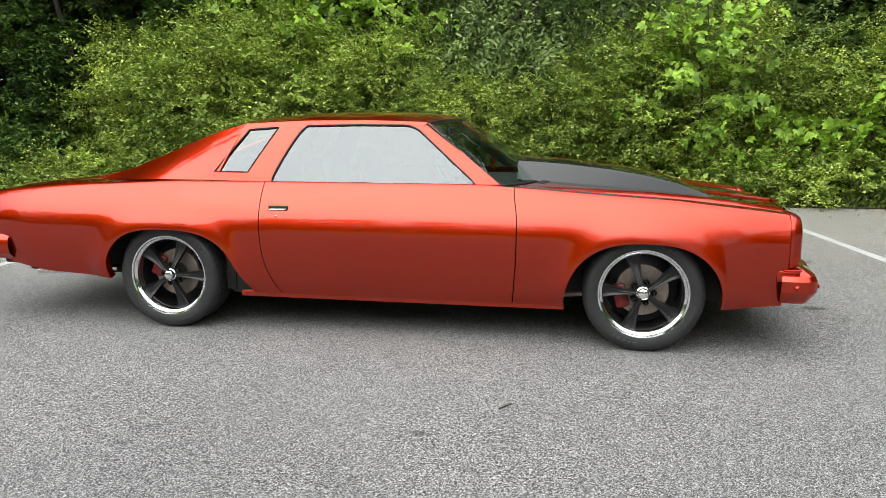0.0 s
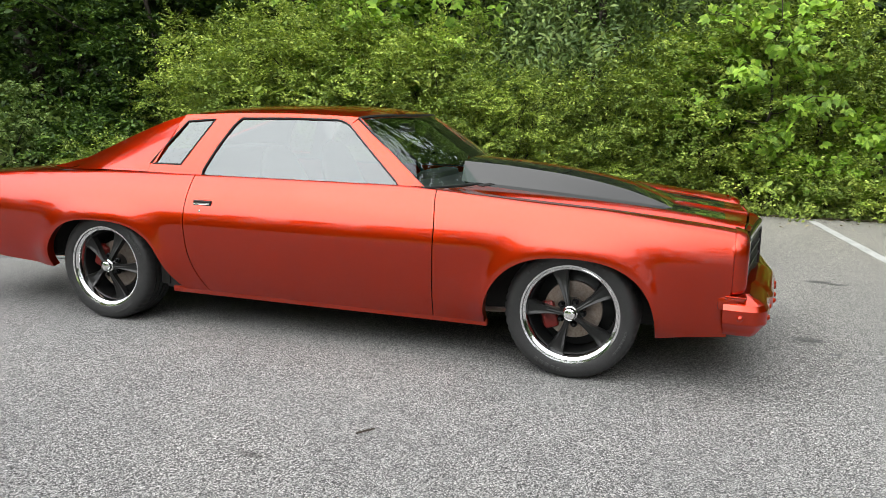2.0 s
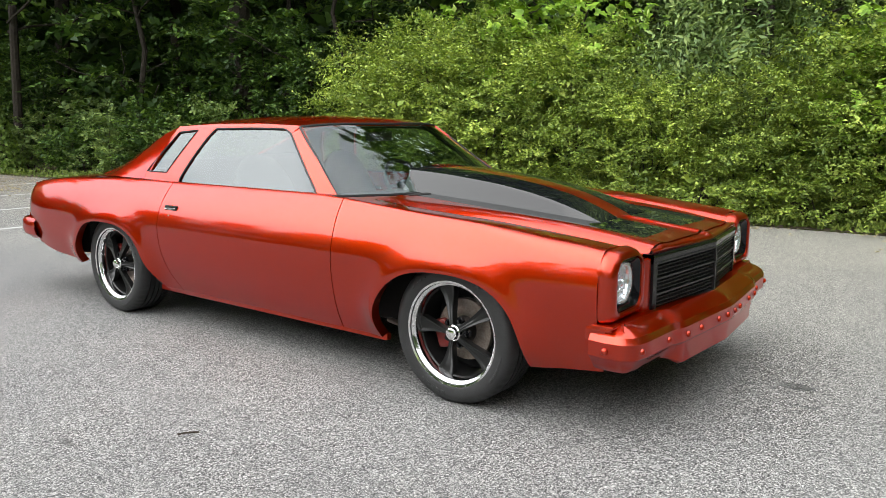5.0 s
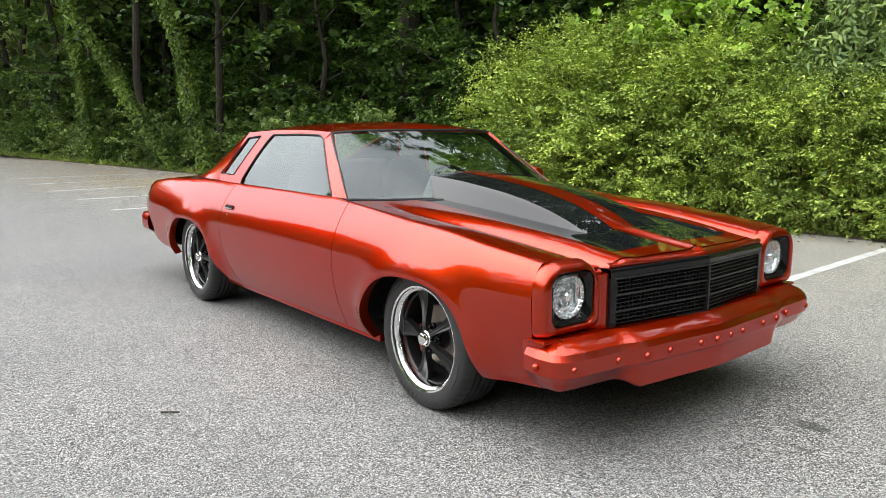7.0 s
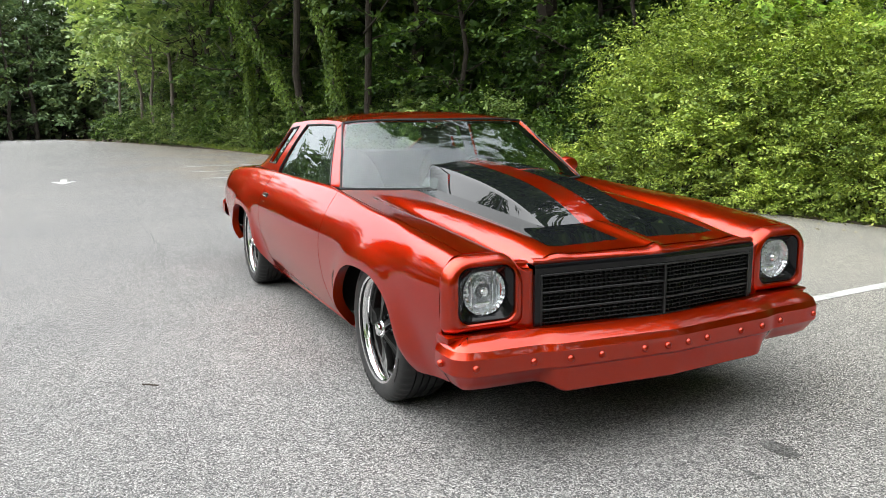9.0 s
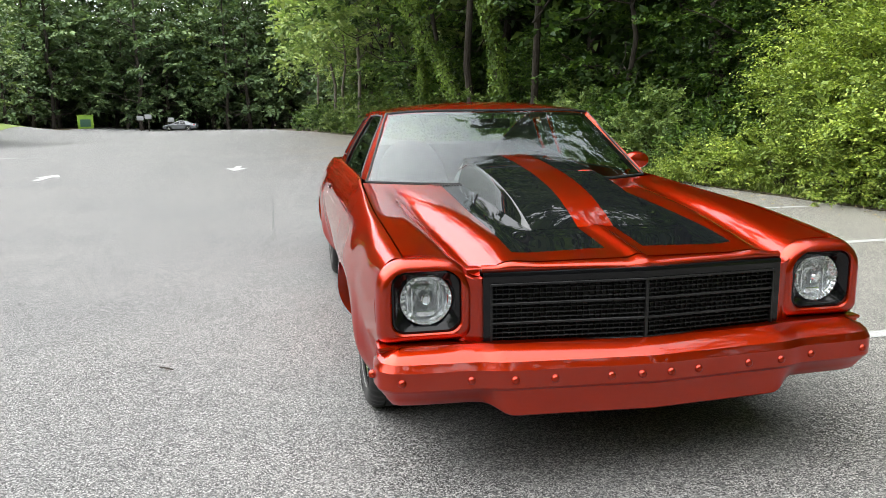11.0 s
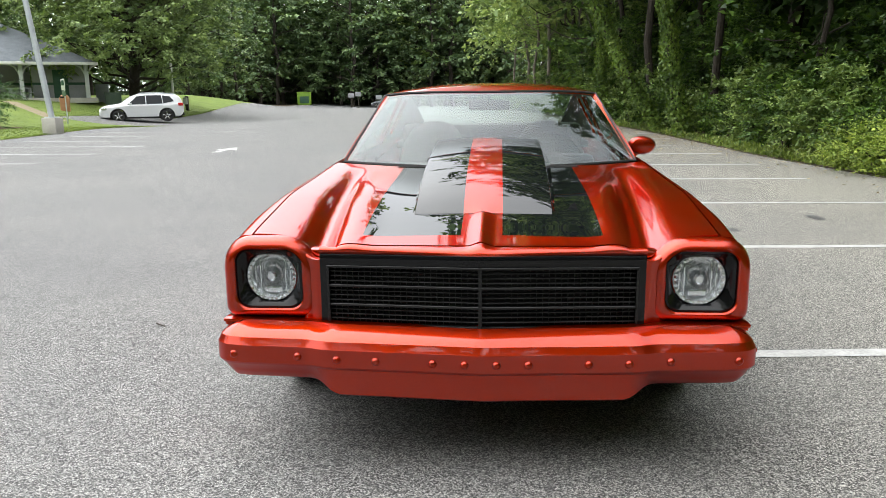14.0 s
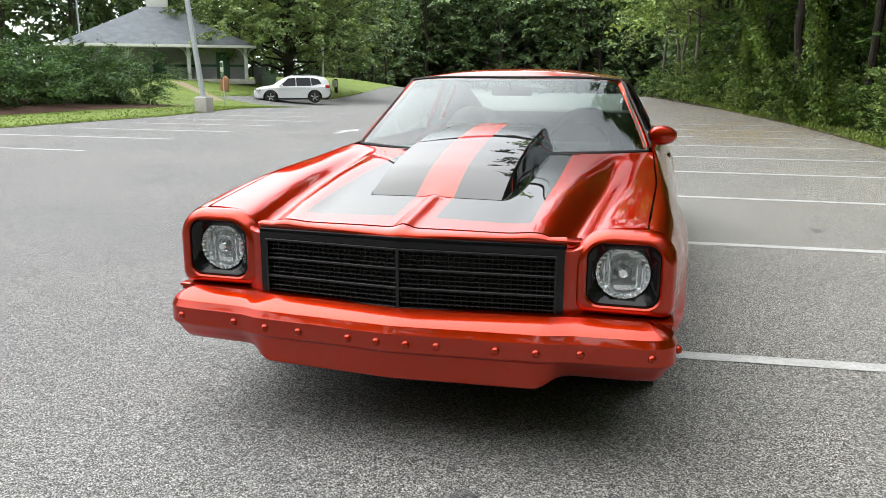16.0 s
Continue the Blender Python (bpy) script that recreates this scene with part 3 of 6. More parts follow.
YS = np.sin(np.linspace(-math.pi / 2, math.pi / 2, 41))
rows = []
for q in YS:
    front, rear = 0.27 - 0.108 * q * q, -1.14 + 0.155 * q * q
    col = []
    for t in np.linspace(0, 1, 46):
        x = rear + (front - rear) * t
        e = float(roof_rim(x))
        ye = float(tumble(e))
        col.append((x, q * ye, e + (float(roof_mid(x)) - e) * (1 - abs(q) ** 2.4)))
    rows.append(col)
roof_me = grid_mesh("roof", rows, PAINT, True)
roof_me.materials.append(CLOTH)
with_thickness(part("roof", roof_me, car), 0.02).modifiers[0].material_offset = 1
roof_front, roof_rear = np.array([c[-1] for c in rows]), np.array([c[0] for c in rows])

low = np.stack([0.612 + 0.20 * (1 - YS**2), 0.785 * YS, 0.905 - 0.012 * (1 - YS**2)], 1)
up = roof_front - np.array([0.004, 0, 0.006])
W = ruled(low, up, 12)
W += np.array([0.025, 0, 0.018]) * np.sin(np.linspace(0, math.pi, 12))[None, :, None] * (1 - (YS**4))[:, None, None]
part("windscreen", grid_mesh("windscreen", W, SCREEN, False), car, "clear windscreen reflecting trees and sky")
ring = np.concatenate([W[:, 0], W[-1, 1:], W[::-1, -1][1:], W[0, ::-1][1:-1]])
part("windscreen_trim", merge("windscreen_trim", [tube(ring, 0.008, 6, closed=True)], [TRIM]), car, "black windscreen trim")
low = np.stack([-1.86 + 0.06 * YS**2, 0.56 * YS, 0.950 + 0 * YS], 1)
up = roof_rear + np.array([0.004, 0, -0.006])
part("rear_window", grid_mesh("rear_window", ruled(up, low, 8), SCREEN, False), car, "clear rear window")

# boot lid, tail and rear bumper
rows = []
for q in np.linspace(-1, 1, 31):
    rows.append([(x, q * float(inner_edge(x)), float(deck_edge(x)) + 0.018 * (1 - q**4)) for x in np.linspace(-2.72, -1.86, 24)])
part("boot_lid", grid_mesh("boot_lid", rows, PAINT, True), car)
rows = []
for q in np.linspace(-1, 1, 25):
    rows.append([(-2.72 + 0.05 * (1 - z / 0.8) - 0.03 * (1 - q * q), q * (0.72 + 0.13 * (1 - abs(z - 0.55) / 0.4)), z) for z in np.linspace(0.40, 0.815, 12)])
part("tail_panel", grid_mesh("tail_panel", rows, PAINT, False), car)


def swept(plan, section):
    """A band swept along a plan line: section(q, y) gives rows of (outward offset, z)."""
    P = np.asarray(plan)
    T = np.gradient(P, axis=0)
    N = np.stack([T[:, 1], -T[:, 0]], 1) / np.linalg.norm(T, axis=1)[:, None]
    return np.array([[(p[0] + o * n[0], p[1] + o * n[1], z) for o, z in section(p[0], p[1])] for p, n in zip(P, N)])


half = [(2.125, -0.914), (2.20, -0.924), (2.275, -0.915), (2.312, -0.875), (2.326, -0.80), (2.336, -0.625), (2.340, -0.58), (2.358, -0.53), (2.364, -0.50), (2.382, -0.25), (2.400, -0.012), (2.400, 0)]
right = rounded(half, 90, 2)
plan = np.concatenate([right, [(x, -y) for x, y in right[::-1][1:]]])


def bumper_section(x, y):
    low = 0.308 - 0.040 * float(sstep(0.60, 0.47, abs(y)))
    tuck = 0.042 - 0.027 * float(sstep(0.60, 0.47, abs(y)))
    return [(-0.13, 0.500), (-0.085, 0.502), (-0.030, 0.478), (-0.010, 0.462), (-0.001, 0.444), (0.003, 0.437), (0.0035, 0.430), (0.0035, 0.378), (0.0, 0.371), (-0.006, 0.366), (-0.5 * tuck - 0.006, 0.5 * (0.366 + low)), (-tuck, low + 0.008), (-tuck - 0.012, low), (-tuck - 0.06, low + 0.004), (-0.14, low + 0.03)]


part("front_bumper", grid_mesh("front_bumper", swept(plan, bumper_section), PAINT, False, sharp=24), car)
BOLT = merge("bumper_bolt", [lathe([(0.0, 0.012), (0.007, 0.0112), (0.012, 0.0075), (0.0148, 0.0), (0.0148, -0.004)], 20, "x")], [PAINT])
for y in (-0.845, -0.618, -0.478, -0.345, -0.154, -0.049, 0.055, 0.159, 0.355, 0.486, 0.625, 0.848):
    i = int(np.argmin(np.abs(plan[:, 1] - y) + (plan[:, 0] < 2.28)))
    part("bumper_bolt", BOLT, car, "", pose(plan[i, 0] + 0.003, y, 0.404))
for s in (-1, 1):
    part("bumper_bolt", BOLT, car, "", pose(2.2, s * 0.931, 0.404, 0, 0, s * 90))
half = [(-2.52, -0.90), (-2.68, -0.898), (-2.79, -0.872), (-2.84, -0.79), (-2.86, -0.4), (-2.87, 0)]
left = rounded(half, 40, 2)
plan2 = np.concatenate([left, [(x, -y) for x, y in left[::-1][1:]]])[::-1]
part("rear_bumper", grid_mesh("rear_bumper", swept(plan2, lambda x, y: [(-0.10, 0.565), (-0.02, 0.555), (0.0, 0.53), (0.004, 0.47), (-0.006, 0.43), (-0.05, 0.395), (-0.10, 0.395)]), PAINT, False), car)

# ---- bonnet with stripes, scoop and cowl vents ----
hood_mid = sm([(0.6, 0.907), (0.76, 0.898), (1.2, 0.865), (1.6, 0.830), (1.84, 0.807), (2.09, 0.774), (2.25, 0.757)], 0.08)
hood_front = sm([(0, 2.235), (0.45, 2.212), (0.545, 2.20), (0.62, 2.155), (0.69, 2.137), (0.83, 2.137)], 0.015)
valley_y = sm([(0.6, 0.67), (1.2, 0.635), (2.2, 0.572)], 0.1)
valley_d = sm([(0.6, 0.0), (0.80, 0.0), (1.0, 0.022), (1.5, 0.042), (2.25, 0.048)], 0.06)


def hood_z(x, y):
    a = abs(y)
    z = hood_mid(x) + (deck_edge(x) - hood_mid(x)) * sstep(0.5, 0.80, a)
    z = z - valley_d(x) * np.exp(-(((a - valley_y(x)) / 0.050) ** 2))
    ease = 1 - 0.5 * sstep(1.95, 2.2, x)
    z = z + 0.010 * (1 - np.minimum(a / 0.52, 1) ** 2)
    z = z + 0.017 * ease * sstep(0.8, 1.6, x) * np.exp(-(((a - valley_y(x) + 0.12) / 0.06) ** 2))
    z = z + 0.014 * np.exp(-((a / 0.028) ** 2)) * sstep(1.72, 1.92, x)
    return z


ylist = sorted({round(float(v), 4) for s_ in (-1, 1) for v in np.r_[np.linspace(0, 0.074, 15), np.linspace(0.074, 0.424, 18), np.linspace(0.424, 0.812, 40)] * s_})
rows = []
NX = 60
for y in ylist:
    xr = 0.668 + 0.175 * (1 - (y / 0.82) ** 2)
    e = float(hood_front(abs(y)))
    ts = np.r_[np.linspace(0, 1, NX)[:-3], (2.115 - xr) / (e - xr), 1.0] if abs(y) < 0.5 else np.linspace(0, 1, NX - 1)
    ts = np.sort(ts)
    rows.append([(xr + (e - xr) * t, y * (float(inner_edge(xr + (e - xr) * t)) - 0.007) / 0.812, float(hood_z(xr + (e - xr) * t, y))) for t in ts])
P = np.array(rows)
faces = grid_faces(P.shape[0], P.shape[1], True)
flat = P.reshape(-1, 3)
ynom = np.repeat(np.array(ylist), P.shape[1])
index = []
for f in faces:
    cy, cx = abs(np.mean(ynom[list(f)])), np.mean(flat[list(f), 0])
    index.append(1 if 0.074 < cy < 0.424 and cx < 2.112 else 0)
bonnet = part("bonnet", mesh_of("bonnet", flat, faces, [PAINT, STRIPE], index, sharp=60), car, "orange-red bonnet with two broad gloss black stripes")
with_thickness(bonnet, 0.006)

# the scoop rises from a straight front crease to an open rear lip; its flanks lean in and run out to a point
scoop_rise = sm([(0.66, 0.108), (0.95, 0.110), (1.27, 0.099), (1.45, 0.084), (1.603, 0.062), (1.74, 0.032), (1.85, 0.0)], 0.035)
rows = []
top_half = [-1, -0.985, -0.95, -0.85, -0.7, -0.5, -0.2835, -0.2805, -0.14, 0, 0.14, 0.2805, 0.2835, 0.5, 0.7, 0.85, 0.95, 0.985, 1]
for x in np.linspace(0.67, 1.846, 48):
    hw, bw, up = 0.264, 0.274 + 0.052 * ((1.85 - x) / 1.18) ** 0.8, max(float(scoop_rise(x)), 0.0)
    col = []
    for s_ in (-1, 1):
        edge = float(hood_z(x, hw)) + up
        flank = [(s_ * (bw + (hw + 0.003 - bw) * t), float(hood_z(x, bw)) - 0.003 + (edge - 0.004 - float(hood_z(x, bw)) + 0.003) * t) for t in np.linspace(0, 1, 7)]
        col = (flank + [(y, float(hood_z(x, abs(y))) + up + 0.014 * (1 - (y / hw) ** 2) * min(1.0, up / 0.06)) for y in (hw * q for q in top_half)]) if s_ < 0 else col + flank[::-1]
    rows.append([(x, y, z) for y, z in col])
P = np.array(rows)
faces = grid_faces(P.shape[0], P.shape[1], False)
flat = P.reshape(-1, 3)
part("bonnet_scoop", mesh_of("bonnet_scoop", flat, faces, [PAINT, STRIPE], [0 if abs(np.mean(flat[list(f), 1])) < 0.0745 else 1 for f in faces], sharp=24), bonnet, "raised rear-facing scoop, black with a red centre band")
# dark block set in the open mouth in place of the shade inside
part("scoop_mouth_shade", merge("scoop_mouth_shade", [box(0.672, 0.69, -0.27, 0.27, 0.89, 1.005, 0.004)], [DARK]), bonnet)
VENT = merge("cowl_vent", [box(-0.019, 0.019, -0.0042, 0.0042, -0.006, 0.0025, 0.0012)], [DARK])
for s in (-1, 1):
    for i in range(10):
        y = s * (0.322 + 0.0145 * i)
        x = 0.668 + 0.175 * (1 - (y / 0.82) ** 2) + 0.034
        part("cowl_vent", VENT, bonnet, "", pose(x, y, float(hood_z(x, y)) + 0.001, 0, 5, s * 18))

# ---- front panel, lamp housings ----
gx = lambda y: 2.232 + 0.078 * (1 - abs(y) / 0.55)
rows = []
for y in np.linspace(-0.556, 0.556, 61):
    e = float(hood_front(min(abs(y), 0.54)))
    z0 = float(hood_z(e, min(abs(y), 0.50)))
    a, b = np.array((e + 0.011, y, z0 - 0.002)), np.array((gx(min(abs(y), 0.55)) - 0.012, y, 0.733 + 0.012 * (1 - abs(y) / 0.556)))
    rows.append([a + (b - a) * t + np.array((0.012, 0, 0.004)) * math.sin(math.pi * t) for t in np.linspace(0, 1, 8)] + [b + np.array((-0.03, 0, -0.01))])
part("nose_panel", grid_mesh("nose_panel", rows, PAINT, True), car)
for s in (-1, 1):
    rows = []
    for y in np.linspace(0.545, 0.665, 17):
        e = float(hood_front(y))
        zt, x = float(hood_z(e, y)) - 0.003, 2.222 - 0.012 * float(sstep(0.56, 0.60, y)) - 0.04 * float(sstep(0.60, 0.665, y))
        col = [(x, s * y, z) for z in np.linspace(0.474, 0.715, 10)]
        col += [((1 - t) ** 2 * x + 2 * t * (1 - t) * (x + 0.004) + t * t * (e + 0.006), s * y, (1 - t) ** 2 * 0.715 + 2 * t * (1 - t) * (zt - 0.002) + t * t * zt) for t in np.linspace(0, 1, 9)[1:]]
        rows.append(col)
    part("grille_side_panel", grid_mesh("grille_side_panel", rows, PAINT, s < 0), car)
part("front_bulkhead", merge("front_bulkhead", [box(2.04, 2.105, -0.84, 0.84, 0.43, 0.72, 0.01), box(2.10, 2.165, -0.62, 0.62, 0.43, 0.74, 0.01), box(2.10, 2.19, -0.905, -0.55, 0.43, 0.492, 0.008), box(2.10, 2.19, 0.55, 0.905, 0.43, 0.492, 0.008)], [PAINT]), car)


def rounded_rect(y0, y1, z0, z1, r, n=9):
    """A rectangle's outline; r may give the corners one by one: +y top, -y top, -y bottom, +y bottom."""
    pts = []
    r = r if isinstance(r, tuple) else (r, r, r, r)
    for cy, cz, a0, q in ((y1 - r[0], z1 - r[0], 0, r[0]), (y0 + r[1], z1 - r[1], 90, r[1]), (y0 + r[2], z0 + r[2], 180, r[2]), (y1 - r[3], z0 + r[3], 270, r[3])):
        pts += [(cy + q * math.cos(radians(a0 + 90 * i / (n - 1))), cz + q * math.sin(radians(a0 + 90 * i / (n - 1)))) for i in range(n)]
    return np.array(pts)


def rings(levels):
    return np.array([[(x, y, z) for y, z in rounded_rect(*rect)] for x, rect in levels]).transpose(1, 0, 2)


for s in (-1, 1):
    o = (0.575, 0.911, 0.497, 0.789)

    def rect(d, r, b=o):
        y0, y1, z0, z1 = b[0] + d, b[1] - d, b[2] + d, b[3] - d
        return (y0, y1, z0, z1, r) if s > 0 else (-y1, -y0, z0, z1, r)

    op = (0.621, 0.863, 0.534, 0.750)
    corners = lambda k: (0.10 * k, 0.12 * k, 0.04 * k, 0.04 * k) if s > 0 else (0.12 * k, 0.10 * k, 0.04 * k, 0.04 * k)
    P = rings([(2.10, rect(0.010, corners(0.95))), (2.1555, rect(0.008, corners(0.95))), (2.157, rect(0.001, corners(1))), (2.168, rect(0, corners(1))), (2.180, rect(0.003, corners(1))), (2.200, rect(0.009, corners(0.97))), (2.211, rect(0.017, corners(0.92))), (2.217, rect(0.027, corners(0.85))), (2.2185, rect(0.034, corners(0.78))), (2.217, rect(-0.003, 0.05, op)), (2.212, rect(0.002, 0.047, op)), (2.17, rect(0.006, 0.045, op))])
    house = part("headlamp_housing", grid_mesh("headlamp_housing", P, PAINT, True, True, 30), car)
    B = rings([(2.206, rect(0.0025, 0.047, op)), (2.209, rect(0.010, 0.044, op)), (2.200, rect(0.020, 0.05, op)), (2.190, rect(0.025, 0.07, op)), (2.186, (s * 0.74 - 0.093, s * 0.74 + 0.093, 0.555, 0.741, 0.0929)), (2.170, (s * 0.74 - 0.091, s * 0.74 + 0.091, 0.557, 0.739, 0.0909)), (2.12, (s * 0.74 - 0.09, s * 0.74 + 0.09, 0.558, 0.738, 0.0899))])
    B[:, 4:, 2] -= 0.003
    part("headlamp_bezel", grid_mesh("headlamp_bezel", B, GLOSS, True, True), house, "gloss black square bezel")
    lamp = part("headlamp", merge("headlamp", [lathe([(0.0, -0.07), (0.018, -0.062), (0.022, -0.066), (0.04, -0.052), (0.043, -0.057), (0.062, -0.036), (0.066, -0.040), (0.080, -0.012), (0.089, 0.0), (0.089, -0.03)], 22, "x")], [REFLECTOR], False), house, "round clear headlamp with chrome reflector", pose(2.183, s * 0.74, 0.645))
    part("lens", merge("lens", [lathe([(0.089, 0.0), (0.084, 0.010), (0.06, 0.017), (0.03, 0.020), (0.0, 0.021)], 40, "x")], [LENS]), lamp)
    facets = []
    for i in range(28):
        a = 2 * math.pi * i / 28
        facets.append(box(-0.006, 0.004, -0.005, 0.005, -0.005, 0.005, 0.0015, 0, Matrix.Translation((0.0, 0.081 * math.cos(a), 0.081 * math.sin(a))) @ Matrix.Rotation(a, 4, "X")))
    part("lens_beads", merge("lens_beads", facets, [REFLECTOR]), lamp, "ring of small clear beads")
    bulb = [lathe([(0.0, 0.006), (0.012, 0.005), (0.018, -0.002), (0.018, -0.05)], 20, "x"), lathe([(0.030, -0.020), (0.034, -0.012), (0.038, -0.020), (0.038, -0.05)], 28, "x")]
    for k in (-0.062, -0.045, 0.045, 0.062):
        h = math.sqrt(0.074**2 - k * k)
        bulb.append(box(-0.032, -0.018, k - 0.002, k + 0.002, -h, h, 0.001))
    bulb.append(box(-0.030, -0.014, -0.030, 0.030, -0.062, -0.040, 0.004))
    part("bulb_shield", merge("bulb_shield", bulb, [REFLECTOR]), lamp, "chrome bulb shield")
    part("moulding", merge("moulding", [box(2.13, 2.224, min(s * 0.562, s * 0.911), max(s * 0.562, s * 0.911), 0.487, 0.5, 0.005), box(2.13, 2.214, min(s * 0.564, s * 0.907), max(s * 0.564, s * 0.907), 0.474, 0.488, 0.004)], [PAINT]), car)

# ---- grille: black V-shaped frame with an egg-crate mesh ----
grille = part("grille", merge("grille", [box(2.165, 2.175, -0.55, 0.55, 0.47, 0.735, 0.002)], [DARK]), car, "black egg-crate grille with a centre bar")


def bar(y0, y1, z0, z1, d, t, lift=0.0):
    """A bar that follows the V of the grille."""
    out, ys = [], np.linspace(y0, y1, 12 if abs(y1 - y0) > 0.1 else 2)
    P = [[(gx(y) + lift, y, z0), (gx(y) + lift + 0.25 * t, y, z0 + 0.15 * (z1 - z0)), (gx(y) + lift + 0.25 * t, y, z1 - 0.15 * (z1 - z0)), (gx(y) + lift, y, z1), (gx(y) + lift - d, y, z1), (gx(y) + lift - d, y, z0), (gx(y) + lift, y, z0)] for y in ys]
    P = np.array(P)
    P[:, :, 2] += 0.011 * (1 - np.abs(P[:, :, 1]) / 0.55)
    n = len(ys)
    V = P.reshape(-1, 3).tolist()
    return V, grid_faces(n, 7) + [tuple(range(6))[::-1], tuple((n - 1) * 7 + i for i in range(6))], 0


frame_parts = []
for s in (-1, 1):
    a, b = sorted((0.0, s * 0.553))
    frame_parts += [bar(a, b, 0.699, 0.737, 0.05, 0.012), bar(a, b, 0.474, 0.487, 0.05, 0.008)]
    a, b = sorted((s * 0.528, s * 0.553))
    frame_parts += [bar(a, b, 0.474, 0.735, 0.05, 0.012)]
part("grille_frame", merge("grille_frame", frame_parts, [GLOSS]), grille, "gloss black grille surround")
inner = []
for s in (-1, 1):
    a, b = sorted((s * 0.004, s * 0.530))
    inner += [bar(a, b, 0.690, 0.6985, 0.02, 0.006, 0.002), bar(a, b, 0.487, 0.494, 0.02, 0.006, 0.002)]
    a, b = sorted((s * 0.522, s * 0.530))
    inner += [bar(a, b, 0.487, 0.6985, 0.02, 0.006, 0.002)]
part("inner_frame", merge("inner_frame", inner, [GRILLE]), grille)
part("centre_bar", merge("centre_bar", [bar(-0.0055, 0.0055, 0.480, 0.699, 0.03, 0.012, 0.004)], [GRILLE]), grille)
for s in (-1, 1):
    for i in range(1, 12):
        z = 0.492 + 0.0168 * i
        major = i in (4, 8)
        a, b = sorted((s * 0.005, s * 0.525))
        h = 0.0044 if major else 0.0015
        part("grille_slat", merge("grille_slat", [bar(a, b, z - h, z + h, 0.014, 0.006 if major else 0.002, 0.0 if major else -0.004)], [GRILLE]), grille)
    for i in range(1, 25):
        y = s * 0.021 * i
        part("grille_upright", merge("grille_upright", [bar(y - 0.0010, y + 0.0010, 0.49, 0.693, 0.012, 0.002, -0.012)], [GRILLE]), grille)

# ---- mirror, exhaust ----
mir = []
P = lathe([(0.0, -0.05), (0.03, -0.048), (0.055, -0.036), (0.066, -0.012), (0.067, 0.02), (0.060, 0.03), (0.0, 0.03)], 28, "x")
mir.append(([(-0.9 * x, 1.35 * y, 0.9 * z) for x, y, z in P[0]], [f[::-1] for f in P[1]], 0))
mir.append(tube([(0.02, -0.09, -0.085), (0.01, -0.06, -0.07), (0.0, -0.03, -0.045)], [0.022, 0.017, 0.016], 10, flat=0.6))
part("door_mirror", merge("door_mirror", mir, [PAINT]), car, "bullet-shaped orange-red door mirror", pose(0.37, 0.858, 0.968, 0, 0, 6) @ Matrix.Diagonal((0.85, 0.85, 0.85, 1)))
part("exhaust_tip", merge("exhaust_tip", [tube([(-1.95, -0.62, 0.31), (-2.2, -0.72, 0.31), (-2.40, -0.79, 0.312)], [0.022, 0.024, 0.026], 16)], [POLISH]), car, "polished exhaust tip")
part("exhaust_pipe", merge("exhaust_pipe", [tube([(0.85, -0.66, 0.26), (0.98, -0.73, 0.275), (1.2, -0.72, 0.29)], 0.014, 10)], [ROTOR]), car, "rusty steel pipe behind the front wheel")

# ---- cabin ----
part("dashboard", merge("dashboard", [box(0.26, 0.80, -0.74, 0.74, 0.62, 0.872, 0.05), box(0.22, 0.36, 0.12, 0.60, 0.80, 0.915, 0.03)], [CLOTH]), car, "black dashboard")
part("parcel_shelf", merge("parcel_shelf", [box(-1.90, -1.2, -0.74, 0.74, 0.84, 0.895, 0.01), box(-1.25, -1.1, -0.68, 0.68, 0.4, 1.035, 0.05)], [CLOTH]), car, "black rear seat back and parcel shelf")
for s in (-1, 1):
    P = []
    for z, w, d, x in ((0.40, 0.24, 0.10, -0.30), (0.60, 0.25, 0.11, -0.36), (0.80, 0.245, 0.10, -0.43), (0.92, 0.215, 0.085, -0.475), (1.0, 0.17, 0.07, -0.50), (1.045, 0.13, 0.055, -0.51), (1.072, 0.07, 0.035, -0.515), (1.078, 0.01, 0.01, -0.515)):
        P.append([(x + d * math.sin(a) * 0.8, s * 0.38 + w * (abs(math.cos(a)) ** 0.7) * (1 if math.cos(a) >= 0 else -1), z) for a in np.linspace(0, 2 * math.pi, 25)])
    P = np.array(P)
    part("seat", merge("seat", [(P.reshape(-1, 3).tolist(), grid_faces(P.shape[0], P.shape[1], True), 0), box(-0.42, 0.12, s * 0.38 - 0.25, s * 0.38 + 0.25, 0.38, 0.55, 0.06)], [CLOTH]), car, "black high-back bucket seat")
ring = [(0.10 - 0.10 * math.sin(a), 0.38 + 0.185 * math.cos(a), 0.865 + 0.155 * math.sin(a)) for a in np.linspace(0, 2 * math.pi, 40, endpoint=False)]
part("steering_wheel", merge("steering_wheel", [tube(ring, 0.013, 8, closed=True), tube([(0.10, 0.2, 0.865), (0.12, 0.38, 0.85), (0.10, 0.56, 0.865)], 0.012, 8), tube([(0.12, 0.38, 0.85), (0.4, 0.38, 0.74)], 0.03, 10)], [CLOTH]), car, "black steering wheel")
part("rear_view_mirror", merge("rear_view_mirror", [box(0.19, 0.21, -0.12, 0.12, 1.165, 1.222, 0.012), tube([(0.21, 0, 1.2), (0.26, 0, 1.245)], 0.008, 8)], [CLOTH]), car, "black rear-view mirror")
part("headliner", grid_mesh("headliner", [[(x, q * 0.58, 1.245 + 0.03 * (1 - q * q) * (1 - ((x + 0.45) / 0.75) ** 2)) for x in np.linspace(-1.05, 0.18, 12)] for q in np.linspace(-1, 1, 11)], CLOTH), car)

